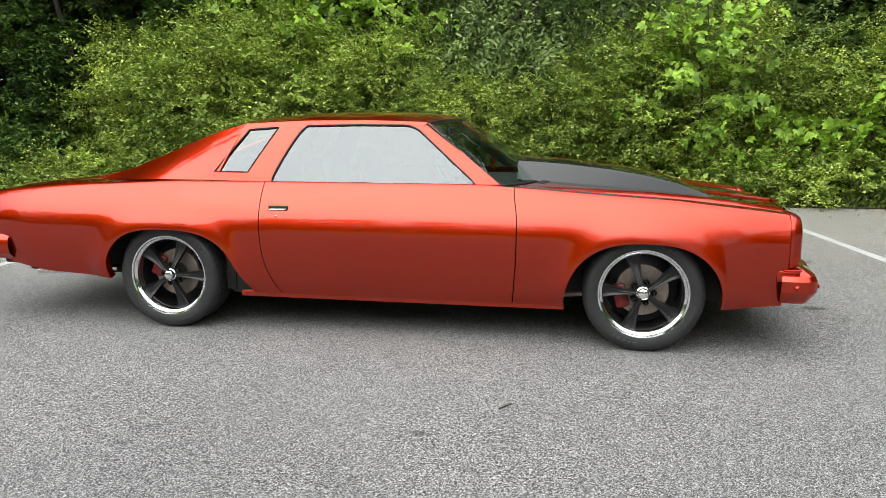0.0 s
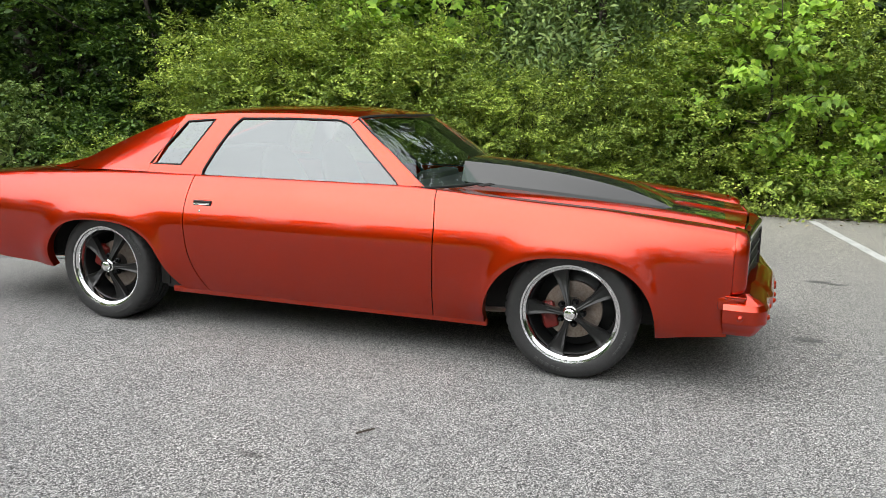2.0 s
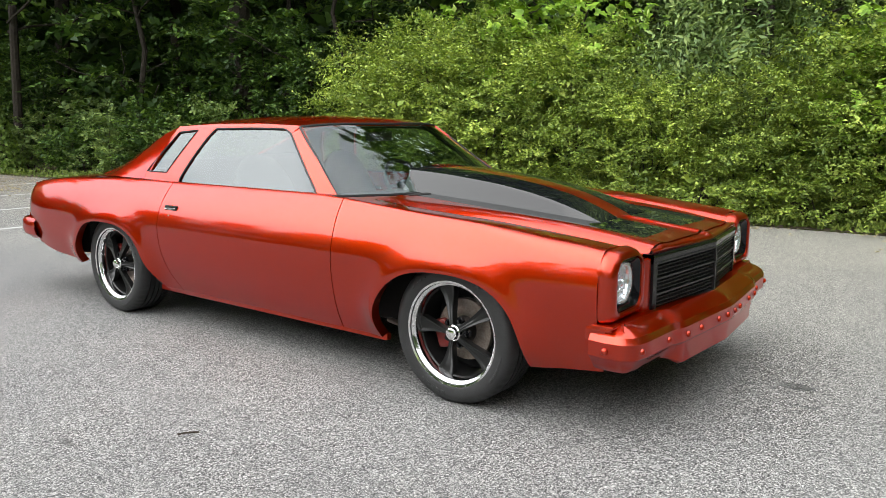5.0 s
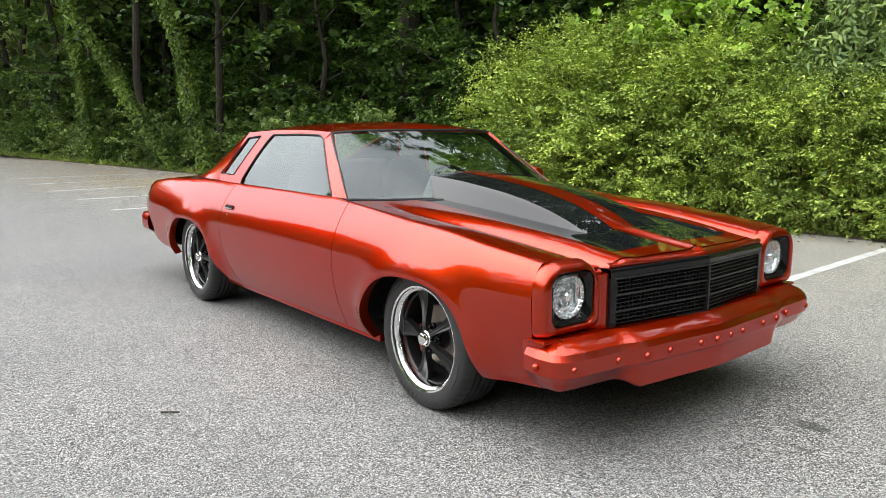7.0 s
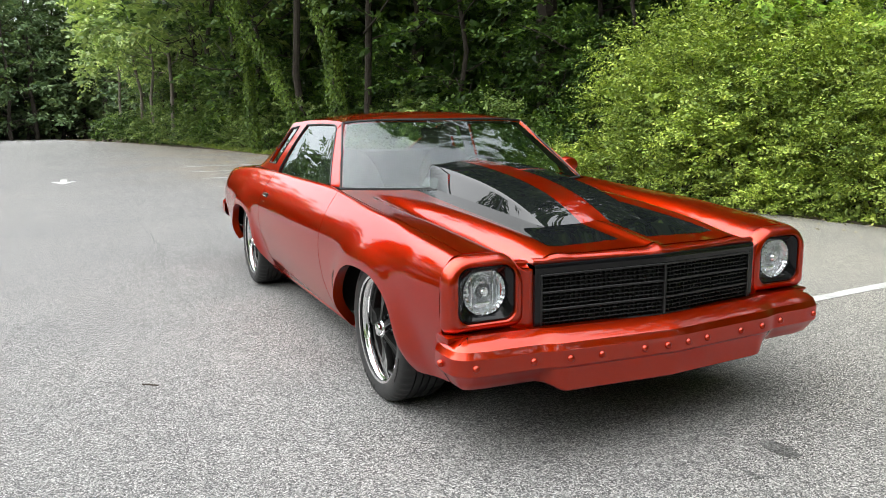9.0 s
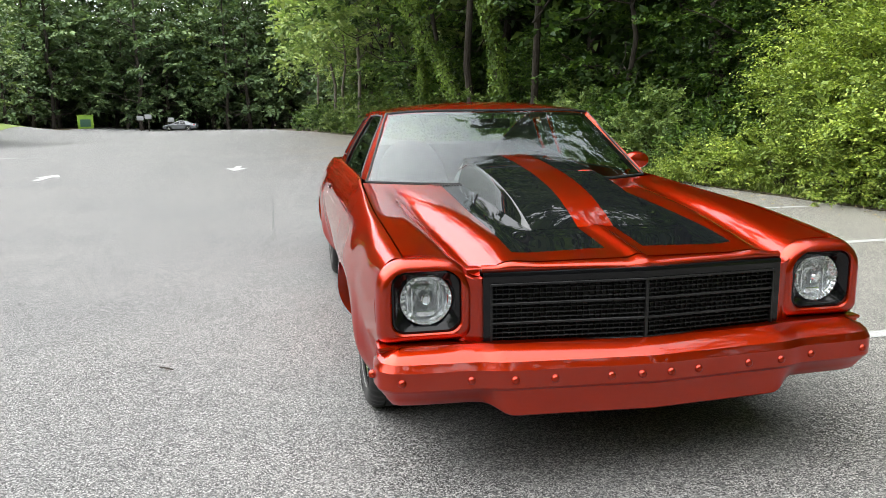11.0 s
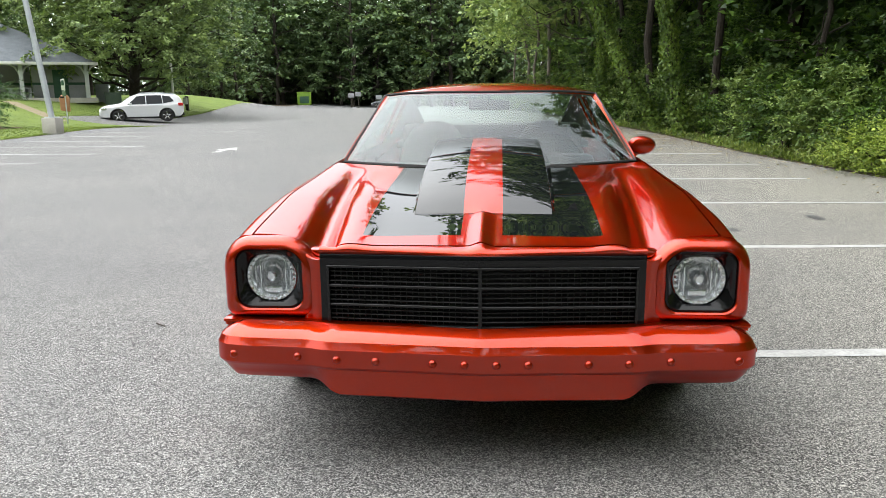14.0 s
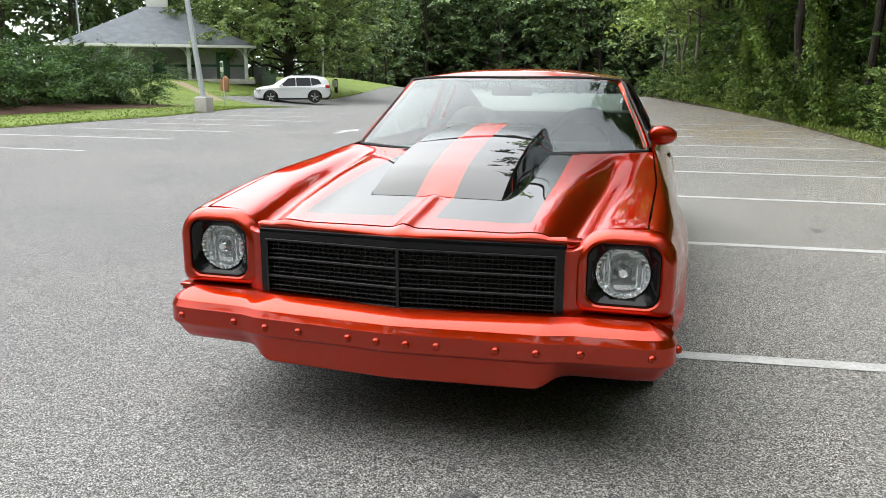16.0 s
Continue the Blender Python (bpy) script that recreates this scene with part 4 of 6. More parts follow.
# ---- wheels ----
R = 0.333
tyre_prof = [(0.236, -0.110), (0.245, -0.118), (0.262, -0.123), (0.285, -0.126), (0.305, -0.122), (0.319, -0.112), (0.327, -0.098), (R, -0.085)]
for y in (-0.055, -0.02, 0.015, 0.05):
    tyre_prof += [(R + 0.0, y - 0.004), (R - 0.008, y - 0.0035), (R - 0.008, y + 0.0035), (R, y + 0.004)]
tyre_prof += [(R, 0.085), (0.327, 0.098), (0.318, 0.112), (0.30, 0.12), (0.27, 0.12), (0.236, 0.11)]
V, F, _ = lathe(tyre_prof, 192)
for i in range(192):
    for j, (r, y) in enumerate(tyre_prof):
        if i % 4 < 1 and r > 0.325 and 0.06 < abs(y) < 0.105:
            v = V[i * len(tyre_prof) + j]
            V[i * len(tyre_prof) + j] = (v[0] * 0.982, v[1], v[2] * 0.982)
pieces = [(V, F, 0)]
# raised marks on the side wall, too worn to read
for a0, count, step, h in ((205, 5, 6.2, 0.018), (25, 5, 6.2, 0.018), (330, 4, 5.5, 0.012), (120, 7, 4.0, 0.010)):
    for i in range(count):
        a = radians(a0 + step * i)
        pieces.append(box(-0.0085, 0.0085, -0.1285, -0.12, -h / 2, h / 2, 0.001, 2, Matrix.Rotation(a, 4, "Y") @ Matrix.Translation((0, 0, 0.285))))
GROOVE = mottled("tyre_groove", (0.005, 0.005, 0.005), (0.01, 0.01, 0.01), 10, 100, 0.9)
MARK = mottled("raised_rubber_mark", (0.02, 0.02, 0.02), (0.045, 0.045, 0.045), 10, 100, 0.6)
TYRE = merge("tyre", pieces, [RUBBER, GROOVE, MARK], sharp=40)
LIP = merge("rim", [lathe([(0.238, -0.117), (0.2475, -0.120), (0.2485, -0.114), (0.243, -0.110), (0.237, -0.103), (0.2235, -0.095), (0.2195, -0.086), (0.2185, -0.060)], 80), ], [POLISH])
BARREL = merge("wheel", [lathe([(0.219, -0.062), (0.213, -0.055), (0.208, 0.0), (0.206, 0.10), (0.236, 0.115)], 64), lathe([(0.0, 0.02), (0.085, 0.02), (0.10, 0.035), (0.2, 0.06)], 40)], [SATIN])
spoke = []
for r, w, y, ridge in ((0.030, 0.0135, -0.094, 0.000), (0.05, 0.0125, -0.092, 0.001), (0.075, 0.0135, -0.086, 0.003), (0.105, 0.0175, -0.077, 0.006), (0.14, 0.0245, -0.068, 0.009), (0.175, 0.033, -0.062, 0.011), (0.200, 0.040, -0.061, 0.010), (0.2165, 0.045, -0.064, 0.006)):
    # two thin ridges with a dished hollow between them
    spoke.append([(-w, y + 0.034, r), (-w, y + 0.004, r), (-0.94 * w, y, r), (-0.84 * w, y, r), (-0.62 * w, y + 0.7 * ridge, r), (-0.3 * w, y + ridge, r), (0, y + 0.8 * ridge - 0.002, r), (0.3 * w, y + ridge, r), (0.62 * w, y + 0.7 * ridge, r), (0.84 * w, y, r), (0.94 * w, y, r), (w, y + 0.004, r), (w, y + 0.034, r)])
SPOKE = grid_mesh("spoke", np.array(spoke), SATIN, False, sharp=50)
CAP = merge("centre_cap", [lathe([(0.0, -0.122), (0.020, -0.121), (0.027, -0.117), (0.031, -0.108), (0.032, -0.098), (0.037, -0.094), (0.038, -0.07)], 32)], [CHROME])
LUG = merge("lug_nut", [lathe([(0.0, -0.020), (0.007, -0.019), (0.0085, -0.014), (0.0085, -0.004), (0.0145, -0.006), (0.0165, -0.004), (0.0175, 0.012)], 20)], [GLOSS])
HUB = merge("hub_plate", [lathe([(0.02, -0.072), (0.050, -0.070), (0.060, -0.058), (0.064, 0.0)], 40)], [SATIN])
ROTOR_ME = merge("brake_disc", [lathe([(0.06, 0.0), (0.075, -0.004), (0.145, -0.004), (0.147, 0.0), (0.147, 0.02)], 48)], [ROTOR])
CALIPER_RED = mottled("dull_red_caliper_paint", (0.10, 0.008, 0.006), (0.18, 0.014, 0.010), 10, 90, 0.4)
CALIPER = merge("brake_caliper", [box(-0.165, -0.085, -0.028, 0.03, -0.07, 0.07, 0.018)], [CALIPER_RED])
for cx, s, turn in ((1.4225, -1, -17), (-1.4225, -1, 20), (1.4225, 1, 40), (-1.4225, 1, 10)):
    wheel = part("wheel", BARREL, car, "black five-spoke alloy wheel with polished lip", pose(cx, s * 0.772, R - 0.002, 0, 0, 0 if s < 0 else 180) @ pose(0, 0, 0, 0, turn, 0))
    part("tyre", TYRE, wheel, "low-profile black tyre")
    part("rim", LIP, wheel, "polished aluminium rim lip")
    part("centre_cap", CAP, wheel, "chrome centre cap")
    part("hub_plate", HUB, wheel)
    part("brake_disc", ROTOR_ME, wheel, "rust-tinged brake disc")
    part("brake_caliper", CALIPER, wheel)
    for i in range(5):
        part("spoke", SPOKE, wheel, "", pose(0, 0, 0, 0, 72 * i, 0))
        a = radians(72 * i + 36)
        part("lug_nut", LUG, wheel, "", pose(0.060 * math.sin(a), -0.068, 0.060 * math.cos(a)))


# ---- plants ----
rng = np.random.default_rng(7)


def quads(name, V, mat):
    """A mesh of loose four-cornered blades from an (n, 4, 3) array."""
    n = len(V)
    me = bpy.data.meshes.new(name)
    me.vertices.add(4 * n)
    me.loops.add(4 * n)
    me.polygons.add(n)
    me.vertices.foreach_set("co", V.astype(np.float32).ravel())
    me.loops.foreach_set("vertex_index", np.arange(4 * n, dtype=np.int32))
    me.polygons.foreach_set("loop_start", np.arange(0, 4 * n, 4, dtype=np.int32))
    me.materials.append(mat)
    me.update(calc_edges=True)
    return me


def unit(v):
    return v / np.maximum(np.linalg.norm(v, axis=-1, keepdims=True), 1e-6)


def blades(c, t, n, length, width, fold=0.18):
    """Folded leaves at c, pointing along t, with the face normal n."""
    t = unit(t)
    b = unit(np.cross(n, t))
    n = np.cross(t, b)
    L, Wd = np.asarray(length).reshape(-1, 1), np.asarray(width).reshape(-1, 1)
    base, tip = c - 0.5 * L * t, c + 0.5 * L * t - 0.12 * L * n
    mid = c - 0.08 * L * t + fold * Wd * n
    return np.stack([base, mid + 0.5 * Wd * b, tip, mid - 0.5 * Wd * b], 1)


def sprays(P, D, length, k, leaf, flat=0.6, narrow=0.55):
    """Leafy twigs: from P along D, each with k leaves set alternately to both sides."""
    N = len(P)
    D = unit(D)
    up = unit(np.array([0, 0, 1.0]) * flat + 0.5 * rng.normal(size=(N, 3)))
    side = unit(np.cross(D, up))
    t = (np.arange(k) + rng.uniform(0, 1, (N, k))) / k
    sgn = np.where(np.arange(k) % 2 == 0, 1.0, -1.0)[None, :, None]
    Ln = np.asarray(length).reshape(-1, 1, 1)
    c = P[:, None] + D[:, None] * Ln * t[..., None] - np.array([0, 0, 0.18]) * Ln * t[..., None] ** 2
    tang = D[:, None] * 0.55 + side[:, None] * sgn + 0.35 * rng.normal(size=(N, k, 3))
    s = leaf * rng.uniform(0.65, 1.25, (N, k))
    c = c + unit(tang) * s[..., None] * 0.5
    nrm = up[:, None] + 0.45 * rng.normal(size=(N, k, 3))
    return blades(c.reshape(-1, 3), tang.reshape(-1, 3), nrm.reshape(-1, 3), s.ravel(), narrow * s.ravel())


def on_blobs(blobs, n, shell=0.72):
    """n points in the outer shells of ellipsoids (cx, cy, cz, rx, ry, rz), with the ways outward."""
    B = np.array(blobs, float)
    w = B[:, 3] * B[:, 4] + B[:, 3] * B[:, 5] + B[:, 4] * B[:, 5]
    pick = rng.choice(len(B), n, p=w / w.sum())
    d = unit(rng.normal(size=(n, 3)))
    r = rng.uniform(shell, 1.0, (n, 1))
    return B[pick, :3] + d * B[pick, 3:] * r, unit(d / B[pick, 3:])


def fans(P, D, length, per, k, leaf, spread=0.9, narrow=0.55):
    """Flat layered branches: each holds several leafy twigs that fan out in one plane."""
    N = len(P)
    D = unit(D)
    up = unit(np.array([0, 0, 1.0]) + 0.30 * rng.normal(size=(N, 3)))
    side = unit(np.cross(D, up))
    a = rng.uniform(-spread, spread, (N, per))
    d = D[:, None] * np.cos(a)[..., None] + side[:, None] * np.sin(a)[..., None]
    st = P[:, None] + D[:, None] * (np.asarray(length).reshape(-1, 1) * rng.uniform(0, 0.6, (N, per)))[..., None]
    tw = 0.55 * np.asarray(length).reshape(-1, 1) * rng.uniform(0.6, 1.3, (N, per))
    return sprays(st.reshape(-1, 3), d.reshape(-1, 3) + 0.12 * rng.normal(size=(N * per, 3)), tw.ravel(), k, leaf, 1.6, narrow)


def limb(a, b, r0, r1, n=7, wob=0.12, k=0, sides=7):
    a, b = np.array(a, float), np.array(b, float)
    L = np.linalg.norm(b - a)
    pts = [a + (b - a) * t + (rng.normal(size=3) * wob * L * 0.25 * math.sin(math.pi * t)) for t in np.linspace(0, 1, n)]
    return tube(pts, [r0 + (r1 - r0) * t for t in np.linspace(0, 1, n)], sides, k)


def shrub_meshes(name, h, w, count, leaf, mat, twig=0.34, k=12, lobes=9, narrow=0.55):
    """A broad shrub: stems from the ground, uneven lobes, arching leafy sprays, darker depth within."""
    blobs = [(0, 0, 0.45 * h, 0.40 * w, 0.40 * w, 0.42 * h)]
    for i in range(lobes):
        a, z = rng.uniform(0, 2 * math.pi), rng.uniform(0.18, 0.88) * h
        r = w * 0.34 * (1 - 0.35 * z / h)
        s = rng.uniform(0.20, 0.34) * w
        blobs.append((r * math.cos(a), r * math.sin(a), z, s, s, s * rng.uniform(0.45, 0.75)))
    P, D = on_blobs(blobs, count)
    keep = P[:, 2] > 0.03
    P, D = P[keep], D[keep]
    D = D * (1, 1, 0.35) + np.array([0, 0, 0.12]) + 0.35 * rng.normal(size=D.shape)
    V = fans(P, D, twig * rng.uniform(0.6, 1.5, len(P)), 8, k, leaf, narrow=narrow)
    P, D = on_blobs([(x, y, z, 0.7 * a, 0.7 * b, 0.7 * c) for x, y, z, a, b, c in blobs], count // 3, 0.2)
    keep = P[:, 2] > 0.03
    V = np.concatenate([V, sprays(P[keep], D[keep], 0.3 * np.ones(keep.sum()), 5, 2.0 * leaf)])
    stems = [limb((0.1 * rng.normal(), 0.1 * rng.normal(), -0.05), (x * 0.9, y * 0.9, z), 0.025, 0.006, 6, 0.3, 0, 5) for x, y, z, *_ in blobs]
    return quads(name, V, mat), merge("woody_base", stems, [BARK])


def plant(name, label, category, group, crown, wood, m, wood_name="woody_base"):
    ob = thing(name, label, category, group, m=m)
    part("crown", crown, ob, "leafy crown")
    stem, *limbs = wood if isinstance(wood, list) else [wood]
    part(wood_name, stem, ob)
    for me in limbs:
        part("limb", me, ob)
    return ob


SHRUBS = [shrub_meshes("crown", 3.0, 2.6, 430, 0.060, LEAF_SHRUB, 0.62, 9, 14) for _ in range(3)]
row = [(-6.3, 7.6, 0.95), (-5.0, 7.1, 1.05), (-3.6, 6.9, 1.0), (-2.2, 7.1, 0.86), (-0.9, 7.0, 0.72), (0.5, 7.2, 0.74), (1.9, 7.5, 0.95), (3.4, 8.2, 1.0), (5.2, 8.4, 1.0), (7.0, 8.5, 1.05), (9.0, 8.6, 1.1),
       (-4.4, 8.5, 0.95), (-2.9, 8.6, 0.88), (1.9, 9.0, 0.85), (-7.6, 8.2, 0.7)]
for i, (x, y, k) in enumerate(row):
    crown, wood = SHRUBS[i % 3]
    ob = plant("shrub", "dense yellow-green shrub with small leaves at the lot's edge", "shrub", "shrubs along the lot", crown, wood, pose(x, y, -0.02, 0, 0, 97 * i) @ Matrix.Diagonal((k, k, k * (1 + 0.1 * math.sin(3 * i)), 1)))
LOW = [shrub_meshes("crown", 0.8, 1.5, 100, 0.06, LEAF_SHRUB, 0.4, 8, 6) for _ in range(2)]
for i in range(16):
    x = -8.0 + 1.15 * i + 0.3 * math.sin(5 * i)
    crown, wood = LOW[i % 2]
    k = 0.75 + 0.3 * ((i * 7) % 5) / 5
    plant("low_shrub", "low leafy undergrowth spilling to the asphalt edge", "shrub", "undergrowth along the lot", crown, wood, pose(x, float(north(x)) + 0.55 + 0.15 * math.cos(3 * i), -0.02, 0, 0, 61 * i) @ Matrix.Diagonal((k, k, k, 1)))


def star_leaves(c, t, n, s):
    """Five-pointed leaves of two folded quads and a tip each."""
    t = unit(t)
    b = unit(np.cross(n, t))
    n = np.cross(t, b)
    out = []
    S = s.reshape(-1, 1)
    for ang in (-76, -38, 0, 38, 76):
        a = radians(ang)
        d = t * math.cos(a) + b * math.sin(a)
        e = -t * math.sin(a) + b * math.cos(a)
        L = S * (0.62 if ang == 0 else 0.55 if abs(ang) < 50 else 0.42)
        root = c - 0.05 * S * t
        mid = root + 0.5 * L * d + 0.03 * S * n
        out.append(np.stack([root, mid + 0.15 * S * e, root + L * d - 0.05 * S * n, mid - 0.15 * S * e], 1))
    return np.concatenate(out)


def star_tree(name, h, spread, boughs, per, leaf, low=0.2):
    trunk = [limb((0, 0, -0.05), (0.15, 0.0, h), 0.035, 0.008, 9, 0.1)]
    C, T, Nn = [], [], []
    for i in range(boughs):
        z = h * (low + (1 - low) * i / boughs)
        a = 2.4 * i
        L = spread * (0.55 + 0.45 * math.sin(math.pi * (i + 1) / (boughs + 1))) * rng.uniform(0.7, 1.1)
        p0 = np.array((0.15 * z / h, 0, z))
        p1 = p0 + np.array((math.cos(a) * L, math.sin(a) * L, 0.25 * L))
        trunk.append(limb(p0, p1, 0.012, 0.004, 5, 0.15, 0, 5))
        t = rng.uniform(0.25, 1.05, (per, 1))
        c = p0 + (p1 - p0) * t + rng.normal(size=(per, 3)) * (0.16, 0.16, 0.10)
        C.append(c)
        T.append(unit(p1 - p0) * 0.6 + rng.normal(size=(per, 3)) * 0.7 + (0, 0, -0.25))
        Nn.append(np.tile((0, 0, 1.0), (per, 1)) + np.array((0, -0.7, 0)) + 0.4 * rng.normal(size=(per, 3)))
    C, T, Nn = np.concatenate(C), np.concatenate(T), np.concatenate(Nn)
    return quads(name, star_leaves(C, T, Nn, leaf * rng.uniform(0.6, 1.2, len(C))), LEAF_GUM), [merge("trunk" if i == 0 else "limb", [w], [BARK]) for i, w in enumerate(trunk)]


GUMS = [star_tree("crown", 3.0, 1.2, 15, 46, 0.225), star_tree("crown", 1.3, 0.8, 9, 36, 0.21, 0.1)]
for i, (x, y, g, k) in enumerate(((2.6, 6.85, 0, 0.95), (1.9, 7.7, 0, 0.8), (4.2, 7.0, 1, 1.0), (5.4, 7.35, 1, 1.2), (6.6, 7.5, 0, 0.8), (-2.6, 7.9, 0, 1.2), (-3.9, 8.0, 0, 1.2), (3.3, 6.75, 1, 0.6), (7.8, 7.3, 1, 1.3))):
    crown, wood = GUMS[g]
    plant("sweetgum_sapling", "young sweetgum with bright green star-shaped leaves", "sapling", "sweetgum saplings", crown, wood, pose(x, y, -0.02, 0, 0, 83 * i) @ Matrix.Diagonal((k, k, k, 1)), "trunk")


def tree_meshes(name, h, trunk_r, crown_from, crown_w, clumps, count, leaf, mat, lean=0.0, k=9, twig=0.7, droop=0.0, bark=None, split=False):
    """A forest tree: tapered trunk, limbs to the clumps, sprays of leaves in the clumps."""
    top = np.array((lean * h, 0, h))
    wood = [limb((0, 0, -0.2), top * 0.92, trunk_r, trunk_r * 0.25, 10, 0.05, 0, 9), tube([(0, 0, -0.2), (0, 0, 0.25)], [trunk_r * 1.45, trunk_r * 0.98], 9)]
    blobs = []
    for i in range(clumps):
        z = h * (crown_from + (1.02 - crown_from) * (i + 0.5) / clumps)
        a = 2.4 * i + rng.uniform(-0.4, 0.4)
        env = math.sin(math.pi * min(1, 0.18 + 0.82 * (z / h - crown_from) / (1 - crown_from)) ** 0.8)
        r = 0.5 * crown_w * env * rng.uniform(0.45, 1.0)
        s = crown_w * rng.uniform(0.13, 0.21)
        c = (lean * z + r * math.cos(a), r * math.sin(a), z)
        blobs.append((*c, s, s, s * 0.62))
        if i % 2 == 0:
            wood.append(limb((lean * z * 0.9, 0, max(0.3, z - 0.35 * r - 0.2)), c, trunk_r * 0.3, 0.012, 6, 0.2, 0, 5))
    P, D = on_blobs(blobs, count, 0.35)
    D = D * (1, 1, 0.5) + 0.4 * rng.normal(size=D.shape) + (0, 0, -droop)
    V = fans(P, D * (1, 1, 0.5), 1.5 * twig * rng.uniform(0.6, 1.3, count), 4, k, leaf) if droop < 0.3 else sprays(P, D, twig * rng.uniform(0.5, 1.3, count), k, leaf, 0.6, 0.32)
    V = V[V[:, :, 2].min(1) > 0.02]
    if split:
        return quads(name, V, mat), [merge("trunk", wood[:2], [BARK])] + [merge("limb", [w], [BARK]) for w in wood[2:]]
    return quads(name, V, mat), merge("trunk", wood, [bark or BARK])


FOREST = [tree_meshes("crown", 15, 0.075, 0.20, 8.5, 46, 330, 0.18, LEAF_DEEP, 0.0, 13), tree_meshes("crown", 17, 0.085, 0.28, 9.0, 44, 320, 0.19, LEAF_DEEP, 0.06, 13), tree_meshes("crown", 13, 0.065, 0.12, 7.0, 44, 330, 0.17, LEAF_DEEP, -0.05, 13)]
UNDER = [tree_meshes("crown", 5.0, 0.06, 0.06, 4.0, 34, 200, 0.165, LEAF_DEEP, 0.0, 10, 0.5), tree_meshes("crown", 6.5, 0.07, 0.10, 4.2, 36, 200, 0.175, LEAF_PALE, 0.08, 10, 0.55)]
UNDER_FINE = tree_meshes("crown", 5.5, 0.07, 0.08, 4.2, 40, 520, 0.095, LEAF_PALE, 0.05, 12, 0.5)
PINES = [tree_meshes("crown", 19, 0.13, 0.30, 7.0, 40, 300, 0.26, LEAF_HAZE, 0.04, 8, 0.8, 0.1, PINE_BARK)]
EDGE = tree_meshes("crown", 15, 0.085, 0.22, 8.0, 46, 300, 0.25, LEAF_HAZE, 0.03)
FAR = [tree_meshes("crown", 15, 0.20, 0.10, 8.5, 40, 150, 0.47, LEAF_FAR, 0.0, 5, 0.9), tree_meshes("crown", 17, 0.2, 0.06, 9.5, 40, 150, 0.49, LEAF_FAR, 0.04, 5, 0.9), tree_meshes("crown", 16, 0.2, 0.06, 8.5, 40, 150, 0.47, LEAF_PALE, 0.0, 5, 0.9)]
LOW_DEEP = [shrub_meshes("crown", 1.3, 2.0, 95, 0.10, LEAF_DEEP, 0.5, 8, 8), shrub_meshes("crown", 1.6, 1.7, 95, 0.095, LEAF_PALE, 0.5, 8, 8)]
WILLOW = tree_meshes("crown", 6.5, 0.10, 0.22, 4.6, 34, 2600, 0.115, LEAF_PALE, 0.0, 14, 0.75, 0.8, None, True)
plant("willow_oak", "pale green tree with drooping narrow leaves above the shrubs", "tree", "", *WILLOW, pose(0.1, 8.8, 0, 0, 0, 40), "trunk")


def put_tree(kind, i, x, y, k, label, group, name="forest_tree"):
    crown, wood = kind
    plant(name, label, "tree", group, crown, wood, pose(x, y, float(fall(x, y)) - 0.05, 0, 0, 131 * i) @ Matrix.Diagonal((k, k, k, 1)), "trunk")


spots = [(-9.6, 9.6, 0.9), (-12.5, 10.5, 1.0), (-7.2, 12.0, 1.05), (-3.0, 12.0, 1.0), (1.5, 12.5, 1.1), (5.5, 12, 1.0), (9.5, 11, 1.05), (13, 13, 1.1), (-15.5, 8.0, 1.3), (-19.5, 7.2, 1.45), (-23, 6.2, 1.45), (-28.5, 5.6, 1.5), (-33, 5.4, 1.5), (-38, 5.4, 1.5), (-44, 5.4, 1.5), (-50, 5.6, 1.5), (-57, 6, 1.5), (-66, 6, 1.5)]
for i, (x, y, k) in enumerate(spots):
    if x < -18:
        y, k = y - 0.7 + (0.02 * (x + 30) if x < -30 else 0), 1.18 * k
    put_tree(EDGE if x < -30 else FOREST[i % 3], i, x, y, k, "tall deciduous forest tree with dark green crown", "forest trees")
for i in range(28):
    x = -72 + 3.2 * i + 1.2 * math.sin(9 * i)
    y = 14.5 + 5.0 * (i % 3) + 1.2 * math.cos(5 * i)
    put_tree(FAR[i % 2], i + 2, x, y, 1.15 + 0.15 * math.sin(4 * i), "tall deciduous forest tree with dark green crown", "forest trees")
unders = [(-9.0, 8.0, 0.62), (-11.6, 7.6, 0.7), (-14.2, 7.9, 0.75), (-20.8, 6.6, 0.7), (-22.6, 5.6, 0.62), (-24.2, 6.8, 0.8), (-27.2, 5.4, 0.75), (-29.6, 5.2, 0.7), (-32, 5.0, 0.85), (-35.5, 4.9, 0.9), (-39.5, 5.2, 0.95), (-44, 5.2, 1.0), (-50, 5.4, 1.0), (-57, 5.5, 1.1), (-65, 5.6, 1.2), (-75, 5.4, 1.3), (7, 10.3, 0.9), (11.5, 9.5, 0.9), (4, 10.6, 0.9), (-1, 10.8, 0.9)]
for i, (x, y, k) in enumerate(unders):
    put_tree(UNDER_FINE if x > -9 else UNDER[i % 2 if x < -26 else 0], i + 3, x, y + (1.3 if -26 < x < -9 else 0), k, "leafy understorey tree at the forest edge", "understorey trees", "understorey_tree")
